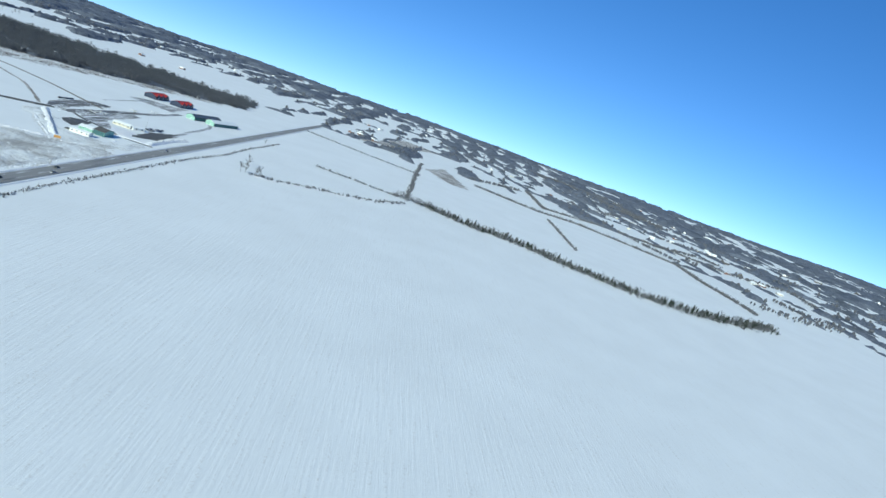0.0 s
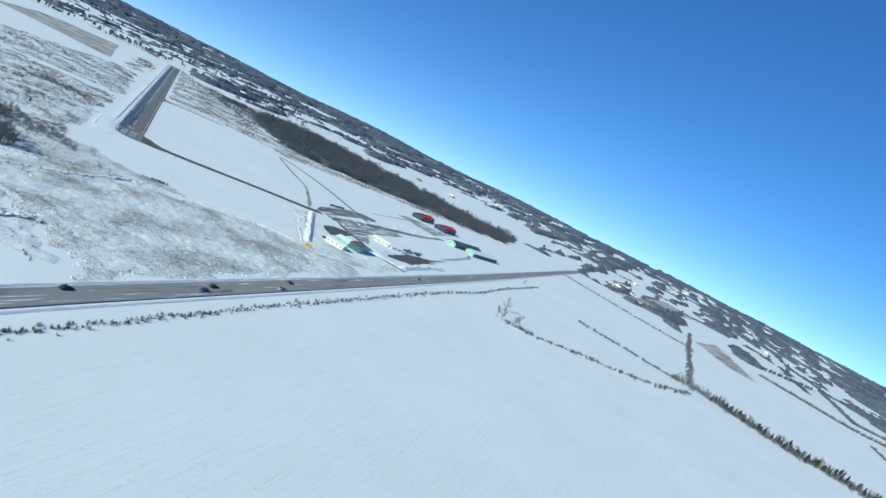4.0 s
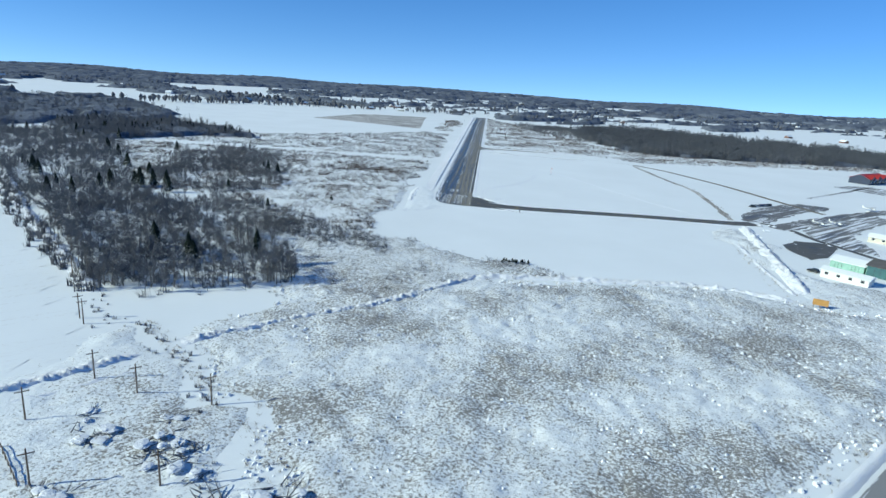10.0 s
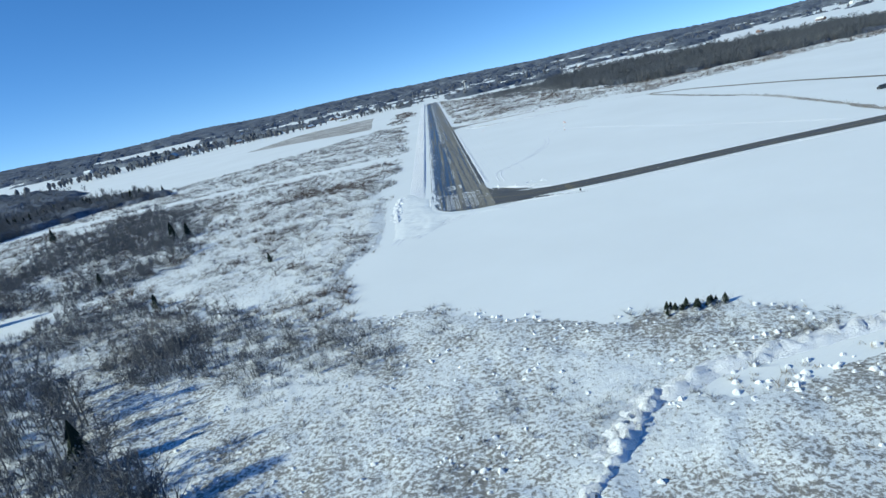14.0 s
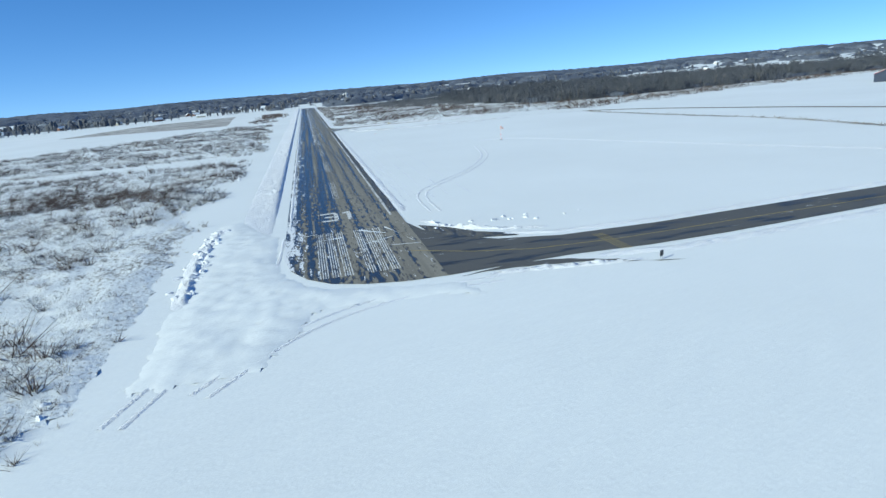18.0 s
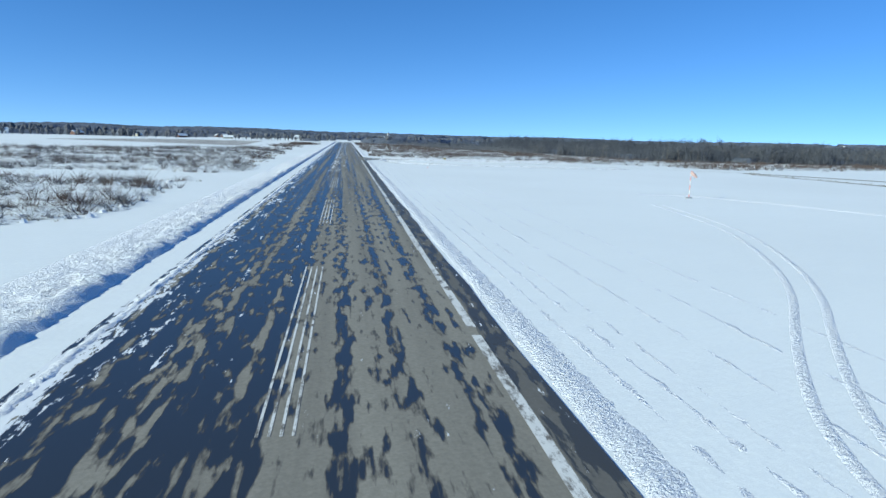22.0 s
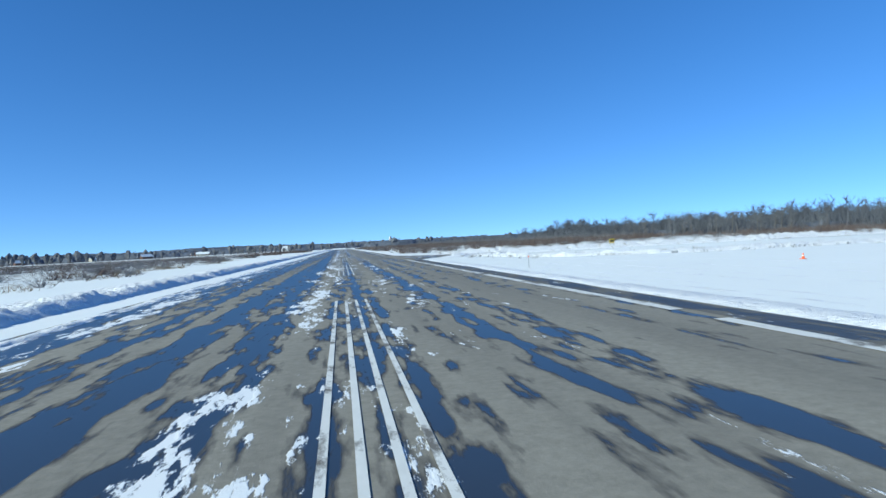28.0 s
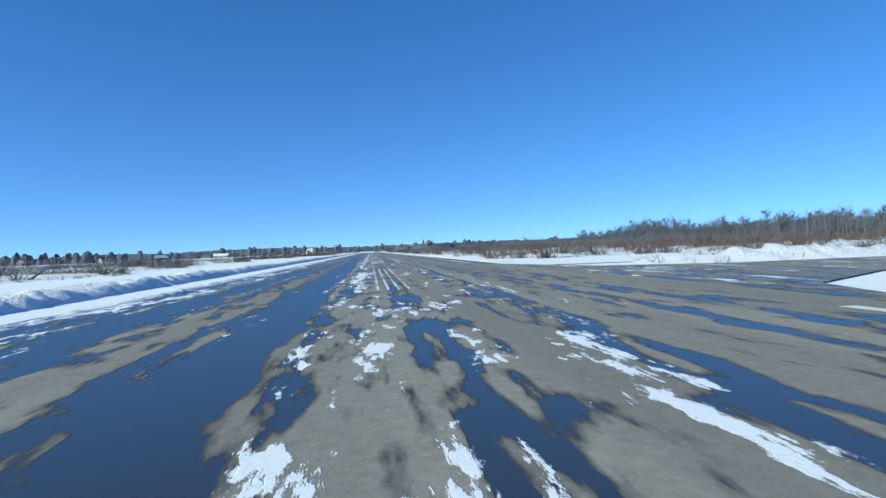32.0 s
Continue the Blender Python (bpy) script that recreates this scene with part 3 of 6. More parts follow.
def grove(poly, cell, tall, seed, label, shrink=1.0, gaps=0.12):
    """A closed wood with an outline of (x, y)."""
    p = np.array(poly, float)
    p = p.mean(0) + (p - p.mean(0)) * shrink
    lo, hi = p.min(0) - 3 * cell, p.max(0) + 3 * cell
    gx, gy = np.meshgrid(np.arange(lo[0], hi[0], cell), np.arange(lo[1], hi[1], cell))
    r = np.random.RandomState(seed)
    gx, gy = gx + r.uniform(-0.4, 0.4, gx.shape) * cell, gy + r.uniform(-0.4, 0.4, gx.shape) * cell
    x, y = gx.ravel(), gy.ravel()
    ok = inside([tuple(q) for q in p], x + 7 * wave(x, y, 45, 91), y + 7 * wave(x, y, 41, 92)) & (lattice(x, y, 17, 17, seed) > gaps)
    return canopy("closed_wood", ok.reshape(gx.shape), gx, gy, tall, seed, label)


# ---- the woods, hedges and scrub of the plan ----
def woodland(name, poly, spacing, seed, label, size=(0.7, 1.15), thin=0.0, mat=TWIG, kinds=None, scale=60, category="woods"):
    p = scatter(poly, spacing, seed, thin, scale)
    s = np.random.RandomState(seed).uniform(size[0], size[1], len(p)) * (0.92 + 0.2 * wave(p[:, 0], p[:, 1], 55, 9))
    return stuff(name, stamp(kinds or ALL_TREE, p, s, seed), mat, label, category)


def clear_of(p, *polys):
    ok = np.ones(len(p), bool)
    for q in polys:
        ok &= ~inside(q, p[:, 0], p[:, 1])
    return p[ok]


WOOD_NEAR = [(-214, -57), (-150, -116), (-90, -180), (-72, -188), (-40, -163), (-45, -146), (-80, -112), (-123, -70), (-165, -40)]
BELT = [(-128, -60), (-62, -112), (-18, -126), (-26, -104), (-66, -72), (-112, -42)]
WOOD_B = [(-300, 140), (-250, 222), (-205, 238), (-260, 300), (-356, 345), (-420, 260), (-355, 180)]
WOOD_C = [(-420, 175), (-330, 190), (-240, 90), (-185, 0), (-150, -36), (-214, -57), (-260, -10)]
WOOD_RIGHT = [(150, 520), (172, 392), (195, 370), (227, 357), (286, 362), (345, 372), (413, 386), (530, 384), (600, 410), (720, 560), (640, 600), (500, 730), (310, 850), (190, 800), (150, 690)]
COPSE = [(95, 700), (130, 690), (165, 730), (150, 775), (100, 790)]
WOOD_LOW = [(60, 800), (80, 640), (140, 470), (160, 520), (150, 690), (120, 800)]
woodland("bare_woods", WOOD_NEAR, 3.9, 11, "dense bare grey deciduous wood beside a snowy field", (0.4, 0.75))
woodland("bare_woods", BELT, 3.6, 12, "thin belt of young bare trees in snow", (0.2, 0.42), 0.3)
woodland("bare_woods", WOOD_C, 5.8, 13, "open bare wood with snow between the trees", (0.4, 0.85), 0.3)
woodland("bare_woods", WOOD_B, 6.4, 14, "dense dark wood beyond a snowy strip", (0.6, 1.0))
woodland("bare_woods", WOOD_RIGHT, 7.4, 15, "long belt of bare grey trees beyond the airfield", (0.7, 1.3), 0.2, TWIG_SHADED, LIGHT_TREE, 75)
woodland("bare_woods", WOOD_LOW, 7.5, 16, "low bare thicket near the runway's far half", (0.3, 0.6), 0.3)
WOOD_D = [(-420, 175), (-400, 150), (-620, 330), (-760, 620), (-590, 680), (-400, 470), (-356, 345), (-420, 260)]
PATCH = [(-205, 90), (-192, 150), (-150, 148), (-115, 60), (-98, 0), (-116, -45), (-160, -22), (-188, 30)]
woodland("bare_woods", WOOD_D, 12.0, 17, "broad dark wood beyond the fields", (0.6, 1.1), 0.12, TWIG, LIGHT_TREE)
woodland("bare_woods", PATCH, 4.0, 18, "patchy young poplar wood in snow", (0.3, 0.65), 0.42, TWIG, None, 45)
for poly, seed, gap, size in ((WOOD_NEAR, 24, 3.4, (1.2, 2.6)), (WOOD_C, 26, 4.4, (1.2, 2.6)), (BELT, 29, 3.2, (1.0, 2.0)), (PATCH, 30, 3.0, (0.9, 1.9))):
    woodland("undergrowth", poly, gap, seed, "dense grey leafless undergrowth beneath bare trees", size, 0, TWIG, SHRUBS)
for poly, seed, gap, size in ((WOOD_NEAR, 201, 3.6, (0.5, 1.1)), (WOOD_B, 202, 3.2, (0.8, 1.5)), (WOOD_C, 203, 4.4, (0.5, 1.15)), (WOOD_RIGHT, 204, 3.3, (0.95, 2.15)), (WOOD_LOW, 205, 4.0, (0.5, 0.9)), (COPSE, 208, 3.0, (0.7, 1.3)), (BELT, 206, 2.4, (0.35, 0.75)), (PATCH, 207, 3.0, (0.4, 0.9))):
    woodland("bare_thickets", poly, gap, seed, "close grey upright stems of young bare trees", size, {201: 0.36, 204: 0.4, 207: 0.3, 203: 0.25}.get(seed, 0.08), TWIG_SHADED if seed in (204, 208) else TWIG, THICKETS)
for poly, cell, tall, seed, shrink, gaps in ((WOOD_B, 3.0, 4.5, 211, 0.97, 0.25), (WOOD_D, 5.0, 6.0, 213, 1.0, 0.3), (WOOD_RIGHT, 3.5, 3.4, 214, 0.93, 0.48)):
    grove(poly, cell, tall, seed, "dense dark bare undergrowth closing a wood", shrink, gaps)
# dark strips of wood and hedge among the fields beyond
for poly, seed in (([(-600, 1010), (-735, 1145), (-980, 1330), (-1250, 1590), (-1460, 2100), (-1250, 1980), (-960, 1500), (-700, 1190), (-560, 1060)], 221), ([(-700, 560), (-620, 690), (-670, 740), (-720, 690)], 222), ([(-330, 1010), (-500, 1115), (-640, 1160), (-630, 1190), (-480, 1150), (-310, 1050)], 223),
    ([(-230, 1130), (-340, 1220), (-480, 1420), (-570, 1390), (-430, 1240), (-300, 1120)], 224), ([(498, 1050), (561, 1090), (700, 1300), (600, 1300), (520, 1150)], 225)):
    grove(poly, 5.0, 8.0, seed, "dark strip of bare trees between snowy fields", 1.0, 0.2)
# conifers among them
woodland("conifers", WOOD_C, 36, 21, "dark snow-dusted spruces among bare trees", (0.5, 1.0), 0.35, CONIFER, FIRS)
woodland("conifers", WOOD_B, 14, 22, "dark spruces in a wood", (0.6, 1.2), 0.3, CONIFER, FIRS)
woodland("conifers", WOOD_NEAR, 40, 23, "a few dark spruces inside a bare wood", (0.6, 1.2), 0.3, CONIFER, FIRS)

SCRUB_N = [(-24, 186), (-30, 300), (-40, 455), (-58, 470), (-130, 380), (-200, 300), (-330, 200), (-330, 178), (-140, 186)]
SCRUB_S = [(-26, 158), (-30, 60), (-36, 30), (-33, -20), (-26, -105), (-66, -72), (-112, -42), (-150, -36), (-185, 0), (-240, 90), (-320, 150), (-140, 164)]
SCRUB_SOUTH = [(-40, -165), (20, -141), (44, -141), (90, -133), (120, -142), (150, -150), (160, -166), (110, -214), (40, -282), (12, -308), (0, -268), (-21, -243), (-46, -214)]
BARNYARD = [(-64, -206), (-52, -214), (-24, -245), (-3, -266), (2, -300), (-20, -292), (-38, -284), (-84, -250)]
SCRUB_MID = [(-30, -92), (-7, -102), (12, -115), (28, -123), (46, -132), (20, -141), (-8, -169), (-38, -163), (-45, -146), (-80, -112), (-123, -70), (-112, -42), (-66, -72)]
SCRUB_R = [(18, 345), (82, 333), (131, 297), (169, 266), (241, 287), (300, 320), (430, 345), (540, 366), (540, 384), (300, 388), (180, 372), (140, 470), (60, 800), (16, 940), (14, 600)]


def ragged(poly, seed, step=5.0, amount=2.2):
    """The outline again with uneven edges."""
    r = np.random.RandomState(seed)
    out = []
    for a, b in zip(poly, poly[1:] + poly[:1]):
        a, b = np.array(a, float), np.array(b, float)
        n = max(1, int(np.hypot(*(b - a)) / step))
        for k in range(n):
            q = a + (b - a) * k / n
            w = np.array([wave(q[:1], q[1:], 38, 91)[0], wave(q[:1], q[1:], 33, 92)[0]])
            out.append(tuple(q - 5 * w + r.randn(2) * amount * 0.4))
    return out


def scrubland(poly, spacing, seed, label, thin, mat, size=(0.5, 1.2), scale=35, name="scrub", kinds=None):
    p = scatter(poly, spacing, seed, thin, scale)
    s = np.random.RandomState(seed).uniform(size[0], size[1], len(p))
    return stuff(name, stamp(kinds or SHRUBS, p, s, seed), mat, label, "scrub")


def tussock(seed):
    """A small lump of snow-capped dead grass."""
    r = np.random.RandomState(seed)
    n = 5
    ring = [np.array([math.cos(k * 6.283 / n) * (0.35 + 0.35 * r.rand()), math.sin(k * 6.283 / n) * (0.35 + 0.35 * r.rand()), -0.05]) for k in range(n)]
    mid = [q * (0.55, 0.55, 1) + (0, 0, 0.3 + 0.15 * r.rand()) for q in ring]
    top = np.array([r.randn() * 0.08, r.randn() * 0.08, 0.42 + 0.15 * r.rand()])
    out = []
    for k in range(n):
        j = (k + 1) % n
        out += [(ring[k], ring[j], mid[j]), (ring[k], mid[j], mid[k]), (mid[k], mid[j], top)]
    return np.array(out)


TUSSOCKS = [tussock(k) for k in range(5)]
for poly, seed, gap, size in ((SCRUB_SOUTH, 36, 1.8, (0.4, 1.25)), (SCRUB_MID, 37, 2.2, (0.4, 1.2)), (SCRUB_S, 38, 3.4, (0.4, 1.1))):
    scrubland(poly, gap, seed, "small lumps of snow over dead grass", 0.3, SNOW_BANK, size, 25, "snow_tussocks", TUSSOCKS)
WEEDS = [shrub(50 + k, 0.8, 9, 0.03, 0.5) for k in range(4)]
for poly, seed, what in ((SCRUB_MID, 35, "beside the near wood"), (SCRUB_N, 31, "beyond the cleared strip"), (SCRUB_S, 32, "between wood and runway"), (SCRUB_SOUTH, 33, "on rough ground by the highway"), (SCRUB_R, 34, "in front of the long wood")):
    relief("rough_ground", ragged(poly, seed), SNOW_WEEDY if seed in (33, 35) else SNOW_ROUGH, "uneven snow with dead grass showing through", "ground", 1.3 if seed in (33, 35) else 2.0, 0.5 if seed == 33 else 0.32, seed)
    scrubland(poly, {33: 3.2, 34: 3.4}.get(seed, 2.5), seed, "brown leafless bushes " + what, 0.5, TWIG, (0.3, 0.8) if seed == 33 else (0.5, 1.3))
    scrubland(poly, {33: 1.3, 34: 2.8}.get(seed, 1.8), seed + 10, "dry straw-coloured weeds poking through snow", 0.42, WEED, (0.5, 1.3), 22, "weeds", WEEDS)
scrubland(SCRUB_S, 3.0, 51, "thickets of reddish-brown bushes in snow", 0.55, TWIG_RED, (0.9, 1.9), 40)
relief("rough_ground", ragged(BARNYARD, 59), SNOW_ROUGH, "trodden uneven snow about a barn", "ground", 1.2, 0.3, 59)
scrubland(BARNYARD, 2.6, 60, "sparse dry weeds in trodden snow", 0.45, WEED, (0.4, 0.9), 22, "weeds", WEEDS)
scrubland([(-95, 110), (-80, 76), (-63, 71), (-44, 77), (-37, 84), (-49, 100), (-73, 104)], 1.5, 54, "dense band of dark reddish-brown bushes in snow", 0.3, TWIG_RED, (0.8, 1.5), 30)
scrubland([(-62, 520), (-36, 500), (-24, 560), (-30, 790), (-62, 780), (-50, 600)], 3.4, 55, "low reddish thicket beside the runway's far half", 0.42, TWIG_RED, (0.8, 1.7), 60)
SHOULDER = [(-60, 66), (-34, 58), (-27, 30), (-26, -10), (-30, -70), (-56, -60), (-66, 0)]
relief("rough_ground", ragged(SHOULDER, 56), SNOW_ROUGH, "wind-roughened snow with scattered dead grass", "ground", 1.2, 0.4, 56)
scrubland(SHOULDER, 3.4, 57, "scattered brown bushes on rough snow", 0.35, TWIG_RED, (0.5, 1.0), 25)
scrubland(SHOULDER, 1.6, 58, "dry straw-coloured weeds poking through snow", 0.4, WEED, (0.4, 0.9), 22, "weeds", WEEDS)
scrubland([(-24, 190), (-62, 190), (-70, 450), (-40, 455), (-30, 300)], 1.1, 63, "low tan dead grass through thin snow", 0.25, WEED, (0.35, 0.75), 30, "weeds", WEEDS)
scrubland(SCRUB_N, 4.0, 52, "thickets of reddish-brown bushes in snow", 0.6, TWIG_RED, (0.9, 1.8), 40)
scrubland(SCRUB_R, 3.2, 53, "reddish bushes before a bare wood", 0.5, TWIG_RED, (0.8, 1.9), 50)
for poly, seed in ((SCRUB_N, 61), (SCRUB_S, 62)):
    woodland("saplings", poly, 6.0, seed, "thickets of saplings in snow", (0.6, 1.2), 0.52, TWIG, SHRUBS, 55)


def far_tree(seed):
    """A far bare tree: an uneven rounded crown on a narrow foot."""
    r = np.random.RandomState(seed)
    n, out = 6, []
    levels = ((-0.6, 0.5), (2.2 + r.rand(), 1.5), (5.2 + r.rand(), 2.9), (7.8 + r.rand(), 1.9))
    rings = [[np.array([math.cos(k * 6.283 / n) * w * (0.65 + 0.7 * r.rand()), math.sin(k * 6.283 / n) * w * (0.65 + 0.7 * r.rand()), z + r.randn() * 0.5]) for k in range(n)] for z, w in levels]
    for lo, hi in zip(rings[:-1], rings[1:]):
        for k in range(n):
            j = (k + 1) % n
            out += [(lo[k], lo[j], hi[j]), (lo[k], hi[j], hi[k])]
    top = np.array([r.randn() * 0.5, r.randn() * 0.5, 9.3 + r.rand()])
    out += [(rings[-1][k], rings[-1][(k + 1) % n], top) for k in range(n)]
    return np.array(out)


FARS = [far_tree(k) for k in range(6)]


def hedge(line, spacing, seed, label, size=(0.25, 0.55), width=3.0, kinds=None, mat=TWIG, gap=0.2, name="hedgerow"):
    r = np.random.RandomState(seed)
    out = []
    for a, b in zip(line[:-1], line[1:]):
        a, b = np.array(a, float), np.array(b, float)
        n = int(np.hypot(*(b - a)) / spacing) + 1
        side = np.array([b[1] - a[1], a[0] - b[0]]) / np.hypot(*(b - a))
        for k in range(n):
            if r.rand() > gap:
                out.append(a + (b - a) * (k + r.rand()) / n + side * r.randn() * width / 2)
    p = np.array(out)
    return stuff(name, stamp(kinds or ALL_TREE, p, r.uniform(size[0], size[1], len(p)), seed), mat, label, "hedge")


BIG = [(520, -115), (545, -145), (560, -215), (596, -262), (612, -334), (640, -410), (694, -465), (774, -500), (860, -520)]
hedge(BIG, 1.6, 71, "thick dark hedge of firs and bare trees between fields", (0.45, 0.85), 15, LIGHT_TREE)
hedge(BIG, 0.35, 73, "thick dark hedge of firs and bare trees between fields", (0.5, 1.1), 14, THICKETS)
hedge(BIG[1:], 1.1, 72, "snow-dusted firs in a field hedge", (0.45, 0.9), 14, FIRS, CONIFER, 0.15, "fir_hedge")
for k, line in enumerate((
    [(457, -31), (493, -84), (520, -125)], [(690, 330), (743, 197), (795, 100)], [(999, 129), (1034, -16), (1120, -60), (1150, -163), (1165, -274), (1055, -360), (987, -437), (937, -483)],
    [(976, -81), (860, -180), (758, -267)], [(1388, 252), (1137, 34), (1306, -27), (1443, -179), (1472, -308)], [(545, -118), (774, 93), (979, 278)],
    [(236, -132), (97, -262), (20, -337), (-60, -415)], [(236, -132), (300, -80), (360, -20), (470, 80)], [(290, -148), (318, -160), (358, -163), (393, -172), (439, -172), (500, -158)],
    [(-84, -188), (-74, -205), (-62, -206)], [(-240, -33), (-157, -121), (-88, -186)], [(-62, -205), (-40, -225), (-20, -262), (0, -300)])):
    hedge(line, 0.7 if k in (6, 7) else 1.2, 80 + k, "bare field hedge with gaps", (0.15, 0.36) if k in (6, 7) else (0.1, 0.28) if k in (9, 11) else (0.35, 0.85) if k not in (2, 4) else (0.7, 1.4), 2.4 if k in (6, 7) else 4, gap=0.2, kinds=HEDGE_STEMS)
for k, (line, wide) in enumerate((([(1082, 215), (1200, 222), (1314, 222)], 5), ([(1394, 36), (1333, -74), (1280, -170), (1233, -253)], 8), ([(1700, 280), (1421, 86)], 6), ([(2444, 935), (2638, 687), (2162, 193)], 90),
    ([(1349, -141), (1572, -178), (1585, -248)], 8), ([(1470, -307), (1670, -395), (1425, -507)], 10), ([(1272, -427), (1224, -497), (1283, -546)], 10), ([(1050, -448), (1096, -501), (1267, -567)], 24), ([(1626, 158), (1800, 200), (1986, 230)], 20), ([(1679, -41), (1785, -107), (1773, -210)], 16))):
    hedge(line, 2.2 if wide < 50 else 0.9, 120 + k, "distant dark hedge between snowy fields", (0.35, 0.75) if wide < 50 else (0.8, 1.3), wide, FARS, HAZED_FARWOOD, 0.15)
relief("rough_pasture", ragged([(914, 212), (1000, 250), (1071, 287), (980, 165), (892, 47), (848, 64)], 41), STUBBLE, "tussocky brown pasture under thin snow", "field", 9.0, 0.4, 41, 0.5)
relief("stubble_field", ragged([(865, 419), (966, 433), (1200, 530), (1474, 640), (1395, 773), (1100, 560)], 42), STUBBLE, "pale stubble field under thin snow", "field", 12.0, 0.3, 42, 0.5)
relief("farm_field", [(262, -128), (330, -60), (450, 50), (512, -20), (545, -110), (530, -140), (480, -165), (400, -165), (300, -140)], FIELD, "snowy farm field with faint stubble rows", "field", 8.0, 0.05, 43, 0.02)
relief("farm_field", [(-60, -420), (100, -275), (235, -145), (300, -165), (440, -185), (530, -150), (560, -240), (600, -340), (640, -430), (760, -520), (600, -700), (100, -720)], FIELD, "wide snowy farm field with faint stubble rows", "field", 12.0, 0.05, 44, 0.02)
relief("farm_field", [(-160, -112), (-92, -182), (-66, -205), (-60, -222), (-90, -250), (-160, -300), (-330, -250), (-330, -40), (-235, -40)], FIELD, "snowy farm field with faint plough rows", "field", 8.0, 0.05, 45, 0.02)
hedge([(152, -2), (159, 48), (165, 104), (159, 150), (153, 217), (153, 242)], 1.2, 96, "straw-coloured reeds along a curved ditch", (0.8, 1.4), 2.5, WEEDS, WEED, 0.1, "ditch_reeds")
hedge([(137, -28), (132, -55), (125, -100), (122, -134)], 1.2, 97, "reeds along a snowed-in ditch", (0.8, 1.4), 3, WEEDS, WEED, 0.1, "ditch_reeds")

hedge([(-600, 770), (-430, 905), (-260, 1000), (-110, 1045), (-30, 1075)], 3.0, 140, "rounded dark clumps of bare trees beyond the runway", (0.55, 1.3), 46, FARS, HAZED_FARWOOD, 0.45)
hedge([(-330, 1010), (-500, 1115), (-640, 1160)], 6.0, 142, "tall rounded bare trees about a farmstead", (1.0, 1.7), 30, FARS, HAZED_FARWOOD, 0.35)
hedge([(-620, 690), (-520, 780), (-470, 860)], 7.0, 143, "tall rounded bare trees beside a snowy field", (0.9, 1.5), 24, FARS, HAZED_FARWOOD, 0.35)
hedge([(30, 1085), (120, 1110), (240, 1130), (330, 1100)], 4.0, 141, "low dark clumps of bare trees beyond the runway", (0.3, 0.6), 30, FARS, HAZED_FARWOOD, 0.35)

# ---- distance: wood lots, hedges and farms out to the hills ----
OPEN = [[(-570, 790), (-206, 296), (-54, 450), (-20, 470), (-20, 960), (40, 980), (40, 1040), (-330, 960)], [(-60, -120), (-400, 150), (-700, -60), (-300, -420), (-80, -240)],
        [(-40, -40), (40, -40), (40, 1000), (-40, 1000)], [(10, -200), (560, 380), (160, 420), (10, 330)], [(-300, -900), (900, 200), (900, 460), (540, 460), (-400, -560)],
        [(150, 400), (600, 370), (760, 560), (300, 900), (150, 900)], [(200, -400), (560, -140), (1000, 280), (1300, 100), (1100, -560), (500, -900)],
        [(160, 700), (600, 420), (1150, 950), (900, 1500), (420, 1250)]]


OPEN += [[(-1380, 1540), (-1292, 1331), (-690, 545), (-620, 690), (-700, 1020), (-995, 1215)], [(-1250, 1950), (-900, 1480), (-620, 1200), (-340, 1100), (-560, 1380), (-630, 1480), (-900, 2200)]]


